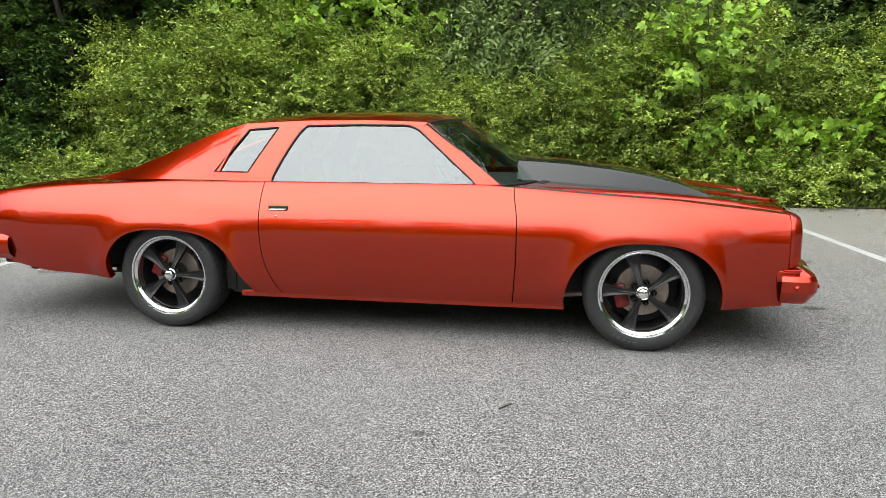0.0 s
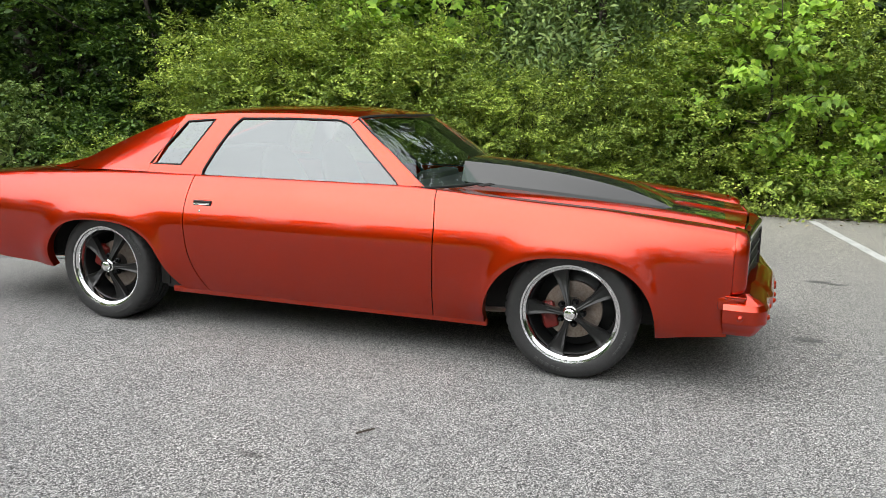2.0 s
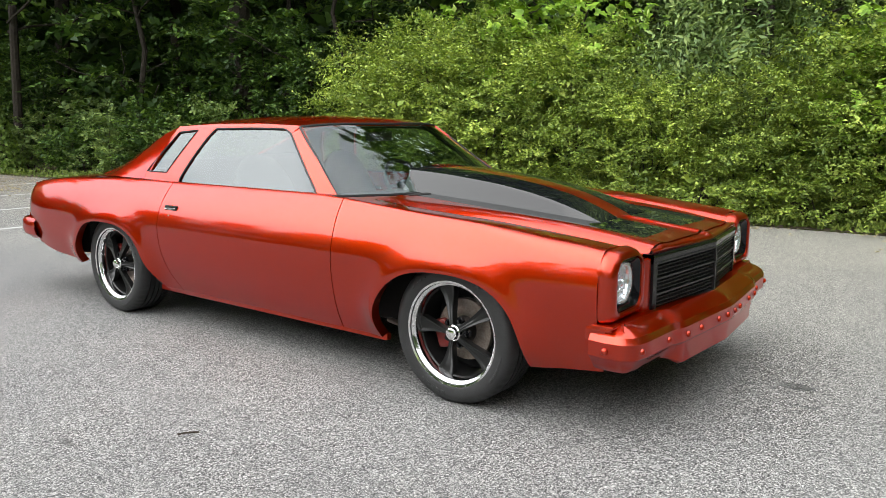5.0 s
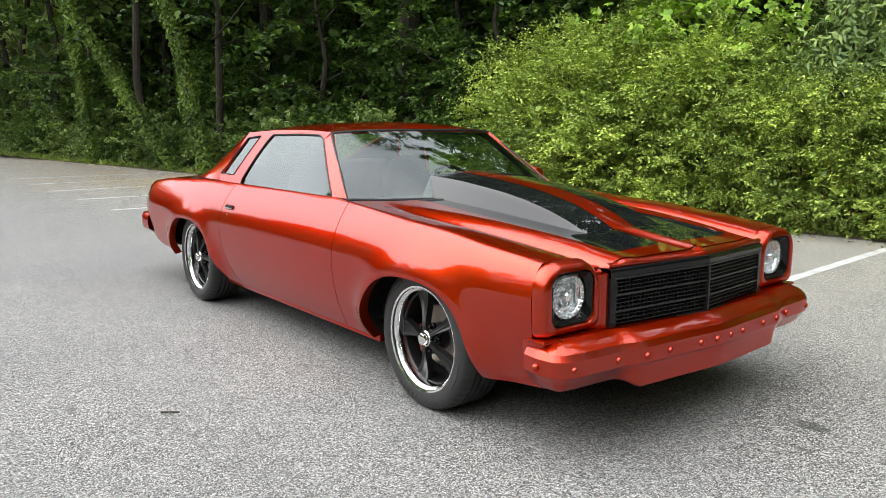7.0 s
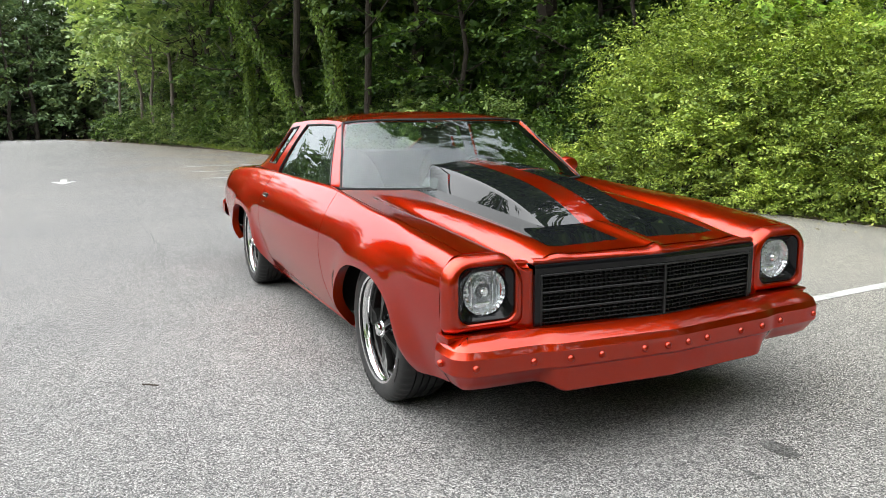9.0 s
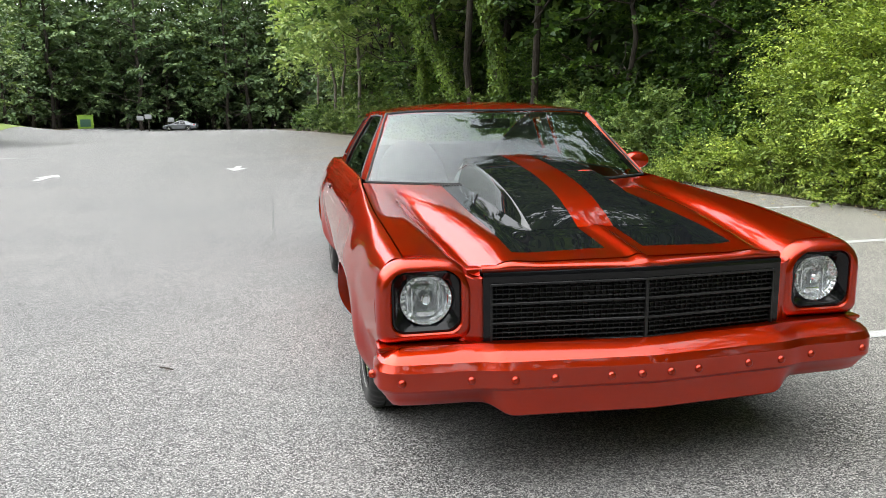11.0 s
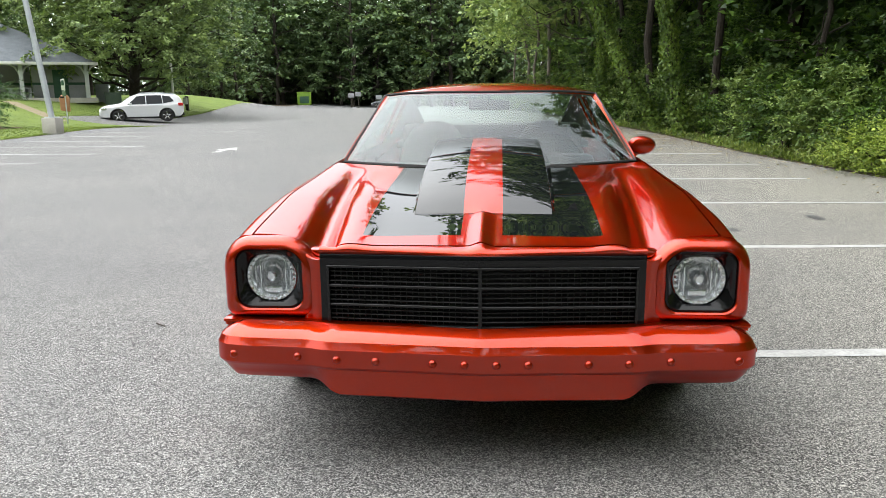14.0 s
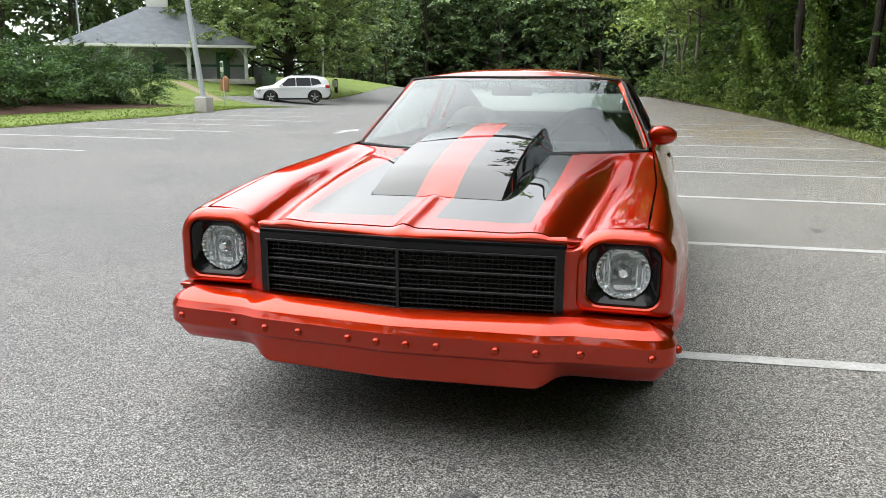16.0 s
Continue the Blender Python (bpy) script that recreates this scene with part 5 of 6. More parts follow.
for i, (x, dy, k) in enumerate(((-8.4, 1.3, 0.8), (-10.0, 1.1, 0.9), (-11.7, 1.2, 1.0), (-13.1, 1.0, 0.8), (-14.6, 1.2, 0.9), (-17.6, 1.3, 0.8), (-19.8, 0.9, 0.8), (-21.5, 1.1, 1.0), (-23.5, 1.0, 0.9), (-26.2, 1.0, 1.0), (-12.4, 2.6, 1.2), (-15.8, 2.2, 1.0), (-9.2, 2.6, 1.1), (-30, 1.2, 1.1), (-33.5, 1.1, 1.1), (-37, 0.9, 1.2), (-40, 0.8, 1.0), (-45.5, 0.9, 1.3), (-48.5, 0.8, 1.1), (-54, 0.9, 1.3), (-61, 1.0, 1.5), (-66, 0.8, 1.3), (-77, 0.9, 1.6))):
    crown, wood = LOW_DEEP[i % 2]
    plant("low_shrub", "green leafy bush at the foot of the forest", "shrub", "bushes at the forest edge", crown, wood, pose(x, float(north(x)) + dy, float(fall(x, 4)) - 0.03, 0, 0, 77 * i) @ Matrix.Diagonal((k, k, k, 1)))
for i, (x, y, k) in enumerate(((-43.5, 3.0, 0.95), (-51, 2.5, 0.85), (-57.5, 2.3, 1.0), (-71, 1.4, 0.95))):
    put_tree(PINES[0], i, x, y, k, "tall pine with a bare trunk", "pines along the lot", "pine_tree")
for i in range(48):
    a = i / 47
    x, y = -122 - 7 * math.sin(7 * i) - 10 * (i % 2), 14 - 72 * a
    put_tree(FAR[(i % 2) if i % 9 else 2], i + 5, x, y, 1.55 + 0.2 * math.sin(5 * i), "tall deciduous forest tree with dark green crown", "forest trees")
TALL = tree_meshes("crown", 29, 0.3, 0.25, 13, 60, 420, 0.5, LEAF_FAR, 0.0, 5, 1.1)
for i in range(20):
    x, y = -140 - 6 * math.sin(5 * i), 26 - 5.2 * i
    put_tree(TALL, i + 3, x, y, 0.80 + 0.10 * math.sin(3 * i), "tall deciduous forest tree with dark green crown", "forest trees")
for i in range(10):
    x, y = -70 + 6.4 * i, 10.5 + 1.5 * math.sin(4 * i)
    put_tree(TALL, i + 6, x, y, 0.9 + 0.1 * math.sin(3 * i), "tall deciduous forest tree with dark green crown", "forest trees")
for i, (x, y) in enumerate(((-78, 8), (-88, 8), (-98, 7), (-107, 6), (-100, -38), (-92, -43), (-84, -48), (-75, -53), (-66, -57), (-57, -60), (-96, -34.5), (-88, -38), (-48, -62), (-38, -64), (-28, -62), (-20, -58), (-76, -46), (-12, -60), (-68, -50), (-60, -54), (-52, -57), (-42, -58), (-33, -58), (-24, -55))):
    put_tree(TALL if y < -40 else FAR[i % 2], i + 9, x, y, (0.85 if y < -40 else 1.15) + 0.1 * math.sin(3 * i), "tall deciduous forest tree with dark green crown", "forest trees")

# unseen trees added behind the camera, to darken the car's front and its reflections
for i, (x, y, k) in enumerate(((20, -12, 1.2), (21, -6, 1.2), (20, -1, 1.2), (21, 3.5, 1.25), (19, 8, 1.2), (25, -18, 1.1), (25, -3, 1.3))):
    put_tree(FAR[i % 2], i + 1, x, y, k, "tall deciduous forest tree with dark green crown", "forest trees")

for i in range(13):
    x, y = -22 + 5.2 * i + 1.5 * math.sin(7 * i), -44 - 4 * math.cos(4 * i) - (6 if i < 3 else 0)
    put_tree(FAR[i % 2], i + 4, x, y, 1.05 + 0.15 * math.sin(3 * i), "tall deciduous forest tree with dark green crown", "forest trees")

# two trunks wrapped in ivy
for i, (x, y, lean, r) in enumerate(((-16.4, 4.95, -0.24, 0.17), (-18.4, 4.75, -0.75, 0.15), (-24.6, 3.95, -0.10, 0.13), (-27.5, 4.6, -0.10, 0.12))):
    h = 11
    ob = thing("ivy_trunk", "leaning tree trunk wrapped in green ivy", "tree", "ivy-clad trunks", m=pose(x, y, -0.05))
    curve_x = lambda z, lean=lean: lean * 0.75 * z
    part("trunk", merge("trunk", [tube([(0.35 * curve_x(z), 0.94 * curve_x(z), z) for z in np.linspace(0, h, 14)], [r * (1.1 - 0.6 * z / h) for z in np.linspace(0, h, 14)], 10)], [BARK]), ob)
    n = 9000
    z = rng.uniform(0, 1, n) ** 1.2 * 0.72 * h
    a = rng.uniform(0, 2 * math.pi, n)
    rr = r * (1.1 - 0.6 * z / h) + np.abs(rng.normal(size=n)) * 0.055 * (1 + 0.8 * np.sin(2.1 * z + a))
    cx = np.array([curve_x(v) for v in z])
    c = np.stack([0.35 * cx + rr * np.cos(a), 0.94 * cx + rr * np.sin(a), z], 1)
    out = np.stack([np.cos(a), np.sin(a), 0.3 + 0 * a], 1) + 0.4 * rng.normal(size=(n, 3))
    part("ivy", quads("ivy", blades(c, np.array((0, 0, -1.0)) + 0.6 * rng.normal(size=(n, 3)), out, rng.uniform(0.06, 0.11, n), rng.uniform(0.055, 0.10, n)), LEAF_IVY), ob, "green ivy leaves")

# broad oak on the lawn and junipers in the mulch bed
OAK = tree_meshes("crown", 15.5, 0.42, 0.20, 16.0, 190, 2300, 0.30, LEAF_OAK, 0.0, 8, 0.8, 0.1)
put_tree(OAK, 1, -52.6, -27.6, 1.0, "broad oak with a dense round grey-green crown", "", "oak_tree")
SHADE = tree_meshes("crown", 11.0, 0.3, 0.50, 13.0, 60, 800, 0.22, LEAF_SHRUB, 0.0, 8, 0.8, 0.1)
put_tree(SHADE, 4, -23.5, -27.0, 0.95, "broad shade tree reaching over the lot's edge", "", "shade_tree")
JUNIPER = [shrub_meshes("crown", 2.0, 4.6, 220, 0.15, LEAF_JUNIPER, 1.0, 11, 14, 0.28) for _ in range(2)]
for i, (x, y, k) in enumerate(((-17.0, -21.6, 1.05), (-21.2, -22.2, 1.0), (-24.6, -22.0, 0.9), (-13.2, -22.4, 1.05))):
    crown, wood = JUNIPER[i % 2]
    plant("juniper", "spreading dark green juniper in a mulch bed", "shrub", "junipers by the lot", crown, wood, pose(x, y, float(fall(x, y)) - 0.05, 0, 0, 70 * i) @ Matrix.Diagonal((k, k, k, 1)))

# woods all round the lot, far off
B = []
for i in range(640):
    a = rng.uniform(0, 2 * math.pi)
    d = rng.uniform(0, 14)
    cx, cy = 10 * math.cos(a), 10 * math.sin(a)
    if math.sin(a) > 0.25:
        x, y = 90 * math.cos(a) - 20, 26 + d
    elif math.cos(a) > 0.2:
        # unseen side, drawn close to darken what the car's front mirrors
        x, y = 21 + 0.6 * d, 44 * math.sin(a)
    elif math.cos(a) < -0.5:
        x, y = -135 - d, 60 * math.sin(a) - 10
    else:
        x, y = 130 * math.cos(a) - 10, -78 - d
    for z in (1.2, 3.5, 6.0, 9.0, 12.0, 15.0)[: 6 if y > 20 or x < -100 or x > 30 else 4]:
        B.append((x + rng.normal(), y + rng.normal(), z + rng.normal() * 0.8, 3.2, 3.2, 2.2))
P, D = on_blobs(B, 17000, 0.3)
P[:, 2] = np.abs(P[:, 2]) + np.array([float(fall(max(x, -130), 0)) for x in P[:, 0]])
V = sprays(P, D * (1, 1, 0.4) + 0.4 * rng.normal(size=D.shape), 1.6 * np.ones(len(P)), 6, 1.7)
thing("far_woods", "dark green woods closing the place all round", "woods", kind="stuff", me=quads("far_woods", V, LEAF_FAR))

# thicket that fills the forest behind its edge
n = 6500
x = rng.uniform(-80, 12, n)
back = np.array([float(north(v)) for v in x]) + rng.uniform(6.5, 10, n) + 1.2 * sstep(-12, -4, x)
P = np.stack([x, back, 9.0 * rng.uniform(0, 1, n) ** 1.3 + 0.2 + fall(x, back)], 1)
V = sprays(P, rng.normal(size=(n, 3)) * (1, 1, 0.4), 0.9 * np.ones(n), 6, 0.62)
thing("thicket", "dark tangled thicket inside the forest", "thicket", kind="stuff", me=quads("thicket", V, LEAF_DEEP))

n = 4200
x = rng.uniform(-100, 5, n)
back = np.interp(x, [-100, -75, -40, 5], [-47, -56, -64, -62]) + rng.uniform(-4, 4, n)
P = np.stack([x, back, 15.0 * rng.uniform(0, 1, n) ** 1.4 + 0.3], 1)
V = sprays(P, rng.normal(size=(n, 3)) * (1, 1, 0.4), 1.3 * np.ones(n), 6, 1.0)
thing("thicket", "dark green woods behind the pavilion lawn", "thicket", kind="stuff", me=quads("thicket", V, LEAF_FAR))

# weeds and fallen leaves along the asphalt edge
n = 17000
x = np.where(rng.uniform(0, 1, n) < 0.55, rng.uniform(-14, 9.5, n), rng.uniform(-45, -8, n))
y = north(x) + 0.05 + np.abs(rng.normal(size=n)) * 0.35
c = np.stack([x, y, 0.01 + rng.uniform(0, 0.20, n) * rng.uniform(0, 1, n)], 1)
thing("weeds", "low green weeds and grass along the asphalt edge", "weeds", kind="stuff", me=quads("weeds", blades(c, np.array((0, -0.2, 1.0)) + 0.8 * rng.normal(size=(n, 3)), np.array((0, -0.8, 0.5)) + 0.5 * rng.normal(size=(n, 3)), rng.uniform(0.04, 0.13, n), rng.uniform(0.02, 0.05, n)), GRASS))
n = 22000
x = rng.uniform(-62, -8, n)
y = np.array([float(south(v)) for v in x]) - 0.03 - 14 * rng.uniform(0, 1, n) ** 2
z = fall(x, y)
c = np.stack([x, y, z + 0.025], 1)
thing("grass", "mown grass blades on the lawn", "grass", kind="stuff", me=quads("grass", blades(c, np.array((0, 0, 1.0)) + 0.4 * rng.normal(size=(n, 3)), rng.normal(size=(n, 3)), rng.uniform(0.03, 0.07, n), rng.uniform(0.02, 0.05, n)), GRASS))
n = 1500
heap = rng.uniform(0, 1, n) < 0.6
x = np.where(heap, -14.0 + 1.7 * rng.normal(size=n), rng.uniform(-28, 6, n))
y = np.where(heap, 2.5 + 0.6 * rng.normal(size=n), north(x) - np.abs(rng.normal(size=n)) * 0.5)
Lf = mottled("dry_leaf", (0.30, 0.22, 0.10), (0.55, 0.47, 0.27), 8, 60, 0.8)
thing("fallen_leaves", "dry brown fallen leaves scattered on the asphalt edge", "leaves", kind="stuff", me=quads("fallen_leaves", blades(np.stack([x, y, 0.012 + 0 * x], 1), rng.normal(size=(n, 3)) * (1, 1, 0.1), np.array((0, 0, 1.0)) + 0.2 * rng.normal(size=(n, 3)), rng.uniform(0.03, 0.07, n), rng.uniform(0.02, 0.04, n)), Lf))


# ---- pavilion, parked cars and street furniture across the lot ----
SHINGLE = mottled("grey_roof_shingle", (0.10, 0.115, 0.13), (0.20, 0.22, 0.24), 2.0, 18, 0.9, 0.0, 0.4, 0.01)
WHITEPAINT = mottled("white_painted_wood", (0.62, 0.62, 0.60), (0.80, 0.80, 0.78), 3, 40, 0.6)
GREYPOST = mottled("pale_grey_painted_wood", (0.44, 0.46, 0.47), (0.58, 0.60, 0.61), 3, 40, 0.7)
BLOCK = mottled("grey_painted_block", (0.26, 0.27, 0.28), (0.38, 0.39, 0.40), 1.5, 22, 0.9)
GREENPAINT = mottled("dark_green_paint", (0.03, 0.09, 0.06), (0.06, 0.14, 0.09), 3, 30, 0.5)
UTIL = mottled("green_steel_cabinet", (0.10, 0.16, 0.12), (0.18, 0.25, 0.19), 3, 30, 0.5)
GREYBOX = mottled("grey_steel_cabinet", (0.28, 0.31, 0.32), (0.42, 0.45, 0.46), 3, 30, 0.5)
TERRA = mottled("brown_pebble_bin", (0.26, 0.12, 0.06), (0.46, 0.24, 0.13), 8, 60, 0.8)
LIME = mottled("lime_green_panel", (0.18, 0.33, 0.03), (0.28, 0.46, 0.05), 2, 12, 0.5)
WHITECAR = material("white_car_paint", (0.62, 0.63, 0.65), 0.3, 0.0, 0.5, 1.0, 0.03)
SILVERCAR = material("silver_car_paint", (0.15, 0.16, 0.175), 0.35, 0.6, 0.5, 1.0, 0.03)
DARKGLASS = material("dark_car_glass", (0.012, 0.014, 0.016), 0.05, 0.0, 0.3)
REDLAMP = material("red_lamp_plastic", (0.45, 0.02, 0.02), 0.15)

# pavilion: hipped shingle roof on posts, block walls with a green band
px0, py0, yaw = -44.4, -33.5, math.degrees(math.atan2(0.82, -0.57))
pz = float(fall(px0, py0)) - 0.02
pav = thing("pavilion", "open park pavilion with grey hipped shingle roof and pale posts", "pavilion", m=pose(px0, py0, pz, 0, 0, yaw))
LX, DY, EZ = 6.6, 11.0, 2.42
part("slab", merge("slab", [box(-6.5, 6.5, -0.4, DY, -0.3, 0.06, 0.02)], [CONCRETE]), pav)
V = [(-LX, -0.9, EZ), (LX, -0.9, EZ), (LX, DY, EZ), (-LX, DY, EZ), (-0.9, 0.5 * DY - 0.9, EZ + 2.95), (0.9, 0.5 * DY - 0.9, EZ + 2.95), (0.9, 0.5 * DY + 0.9, EZ + 2.95), (-0.9, 0.5 * DY + 0.9, EZ + 2.95)]
roof_ob = part("pavilion_roof", mesh_of("pavilion_roof", V, [(0, 1, 5, 4), (1, 2, 6, 5), (2, 3, 7, 6), (3, 0, 4, 7), (4, 5, 6, 7)], [SHINGLE], smooth=False), pav, "grey shingle hipped roof")
part("soffit", merge("soffit", [box(-LX + 0.05, LX - 0.05, -0.85, DY - 0.05, EZ - 0.10, EZ - 0.03, 0.01)], [GREYPOST]), pav)
for a, b in (((-LX, LX), (-0.93, -0.86)), ((-LX, LX), (DY - 0.04, DY + 0.03))):
    part("fascia", merge("fascia", [box(a[0] - 0.03, a[1] + 0.03, b[0], b[1], EZ - 0.16, EZ + 0.03, 0.01)], [WHITEPAINT]), pav, "white fascia board")
for a in (-LX, LX):
    part("fascia", merge("fascia", [box(a - 0.03, a + 0.03, -0.86, DY - 0.04, EZ - 0.16, EZ + 0.03, 0.01)], [WHITEPAINT]), pav, "white fascia board")
part("cupola", merge("cupola", [box(-0.8, 0.8, 0.5 * DY - 0.8, 0.5 * DY + 0.8, EZ + 2.85, EZ + 4.2, 0.03)], [WHITEPAINT]), roof_ob, "white louvred cupola")
for i, x in enumerate((-6.0, -2.2, 1.9, 5.9)):
    post = part("post", merge("post", [box(x - 0.13, x + 0.13, -0.35, -0.09, 0.05, EZ - 0.1, 0.02)], [GREYPOST]), pav, "pale square post")
    for d in (-1, 1):
        part("brace", merge("brace", [tube([(x + d * 0.1, -0.22, EZ - 0.75), (x + d * 0.3, -0.22, EZ - 0.32), (x + d * 0.65, -0.22, EZ - 0.12)], 0.055, 6)], [GREYPOST]), post)
for x0, x1, y0 in ((-6.0, 2.6, 3.2), (2.6, 6.0, 1.4)):
    part("block_wall", merge("block_wall", [box(x0, x1, y0, y0 + 0.2, 0.05, EZ - 0.1, 0.01)], [BLOCK]), pav, "grey block wall")
    part("wall_band", merge("wall_band", [box(x0, x1, y0 - 0.02, y0, 0.95, 1.12, 0.004)], [GREENPAINT]), pav, "dark green band")
part("block_wall", merge("block_wall", [box(5.8, 6.0, 1.6, DY - 0.6, 0.05, EZ - 0.1, 0.01)], [BLOCK]), pav, "grey block wall")
for x, y in ((-0.6, 3.17), (3.9, 1.37)):
    d = part("pavilion_door", merge("pavilion_door", [box(x, x + 0.95, y - 0.03, y, 0.06, 2.0, 0.008)], [GREENPAINT]), pav, "dark green steel door")
    part("door_knob", merge("door_knob", [lathe([(0.0, -0.07), (0.03, -0.06), (0.03, -0.03)], 10)], [CHROME]), d, "", pose(x + 0.85, y, 1.0))
table = thing("picnic_table", "grey picnic table under the pavilion roof", "table", m=pose(px0, py0, pz, 0, 0, yaw))
part("tabletop", merge("tabletop", [box(1.0, 2.6, 0.2, 0.9, 0.72, 0.78, 0.01)], [BLOCK]), table)
for x in (1.15, 2.35):
    part("leg", merge("leg", [box(x, x + 0.1, 0.3, 0.8, 0.05, 0.73, 0.01)], [BLOCK]), table)
for y in (-0.1, 1.1):
    part("bench_seat", merge("bench_seat", [box(1.0, 2.6, y, y + 0.25, 0.42, 0.47, 0.01), box(1.2, 1.3, y + 0.05, y + 0.2, 0.05, 0.43), box(2.3, 2.4, y + 0.05, y + 0.2, 0.05, 0.43)], [BLOCK]), table)

# lamp pole on a concrete footing, leaning a little
pole = thing("lamp_pole", "tall grey steel lamp pole on a square concrete footing", "lamp pole", m=pose(-19.5, -14.5, -0.03))
part("footing", merge("footing", [box(-0.24, 0.24, -0.24, 0.24, -0.1, 0.55, 0.03)], [CONCRETE]), pole, "stained concrete footing")
part("shaft", merge("shaft", [tube([(0, 0, 0.5), (0.0, -0.42, 4.0), (0.0, -1.02, 9.0)], [0.095, 0.085, 0.06], 12)], [GREYMETAL]), pole)
part("base_plate", merge("base_plate", [box(-0.17, 0.17, -0.17, 0.17, 0.55, 0.58, 0.004)], [GREYMETAL]), pole)

# sign, bin, cabinets, posts
x, y = -34.4, -22.6
z = float(fall(x, y))
sign = thing("parking_sign", "small white and green sign on a thin steel post", "sign", m=pose(x, y, z, 0, 0, 62))
part("post", merge("post", [tube([(0, 0, -0.1), (0, 0, 2.35)], 0.03, 8)], [GREYMETAL]), sign)
plate = part("plate", merge("plate", [box(-0.16, 0.16, -0.06, -0.04, 1.75, 2.32, 0.006)], [WHITEPAINT]), sign, "white sign plate")
part("symbol_panel", merge("symbol_panel", [box(-0.12, 0.12, -0.066, -0.061, 2.0, 2.26, 0.002)], [GREENPAINT]), plate, "plain green symbol panel")
part("lower_plate", merge("lower_plate", [box(-0.16, 0.16, -0.06, -0.04, 1.45, 1.70, 0.006)], [UTIL]), sign, "small green plate")
x, y = -41.3, -26.65
litter_bin = thing("litter_bin", "round brown pebble-faced litter bin with a domed lid", "litter bin", m=pose(x, y, float(fall(x, y))) @ Matrix.Diagonal((0.8, 0.8, 0.8, 1)))
part("body", merge("body", [lathe([(0.30, -0.05), (0.34, 0.0), (0.36, 0.5), (0.36, 0.85), (0.33, 0.88)], 24, "z")], [TERRA]), litter_bin)
part("lid", merge("lid", [lathe([(0.37, 0.86), (0.37, 0.92), (0.34, 1.05), (0.24, 1.18), (0.12, 1.24), (0.0, 1.26)], 24, "z")], [TERRA]), litter_bin, "domed brown lid")
part("opening", merge("opening", [box(0.22, 0.36, -0.14, 0.14, 0.98, 1.12, 0.02)], [DARK]), litter_bin)
for x, y, w, h, mat, lab in ((-51.6, -29.6, 0.9, 1.25, GREYBOX, "grey steel utility cabinet on the lawn"), (-50.6, -28.3, 1.1, 0.85, UTIL, "green steel transformer cabinet on the lawn")):
    z = float(fall(x, y))
    ob = thing("utility_cabinet", lab, "cabinet", m=pose(x, y, z, 0, 0, 25))
    part("body", merge("body", [box(-w / 2, w / 2, -w / 2, w / 2, -0.05, h, 0.02)], [mat]), ob)
    part("cap", merge("cap", [box(-w / 2 - 0.03, w / 2 + 0.03, -w / 2 - 0.03, w / 2 + 0.03, h, h + 0.06, 0.015)], [mat]), ob)
    part("door_panel", merge("door_panel", [box(w / 2, w / 2 + 0.015, -w / 2 + 0.06, w / 2 - 0.06, 0.1, h - 0.1, 0.004)], [mat]), ob)
x, y = -53.5, -25.0
thing("marker_post", "thin white plastic pole beside the drive", "post", m=pose(x, y, float(fall(x, y))), me=merge("marker_post", [tube([(0, 0, -0.1), (0, 0, 3.6)], 0.09, 10), lathe([(0.11, 3.55), (0.11, 3.65), (0.0, 3.7)], 10, "z")], [WHITEPAINT]))
x, y = -57.0, -25.4
post = thing("bollard", "short wooden post with a white meter box", "post", m=pose(x, y, float(fall(x, y))))
part("timber", merge("timber", [box(-0.12, 0.12, -0.12, 0.12, -0.1, 1.15, 0.02)], [BARK]), post)
part("meter_box", merge("meter_box", [box(0.1, 0.25, -0.25, 0.1, 0.5, 1.05, 0.03)], [WHITEPAINT]), post, "white box")
x, y = -52.0, -46.5
thing("flagpole", "tall thin grey flagpole behind the pavilion", "pole", m=pose(x, y, float(fall(x, y))), me=merge("flagpole", [tube([(0, 0, -0.2), (0.1, 0, 12.0)], [0.09, 0.05], 8)], [GREYMETAL]))
x, y = -113.0, -29.9
kiosk = thing("kiosk", "small lime green kiosk at the edge of the woods", "kiosk", m=pose(x, y, float(fall(x, y)), 0, 0, 12) @ Matrix.Diagonal((0.86, 0.86, 0.86, 1)))
part("body", merge("body", [box(-1.0, 1.0, -1.2, 1.2, 0.0, 2.1, 0.03)], [LIME]), kiosk)
part("dark_panel", merge("dark_panel", [box(1.0, 1.04, -0.8, 0.8, 0.3, 1.5, 0.01)], [GREENPAINT]), kiosk)
part("cap", merge("cap", [box(-1.1, 1.1, -1.3, 1.3, 2.1, 2.25, 0.03)], [LIME]), kiosk)
for x, y, h in ((-103.5, -19.8, 2.2), (-104.5, -21.0, 2.0), (-108, -17.6, 1.8)):
    ob = thing("notice_board", "small grey notice board on posts by the woods", "sign", "far notice boards", m=pose(x, y, float(fall(x, y)), 0, 0, 80))
    part("board", merge("board", [box(-0.45, 0.45, -0.03, 0.03, h - 0.6, h, 0.01)], [BLOCK]), ob)
    part("post", merge("post", [box(-0.06, 0.06, 0.03, 0.13, -0.1, h, 0.01)], [BARK]), ob)
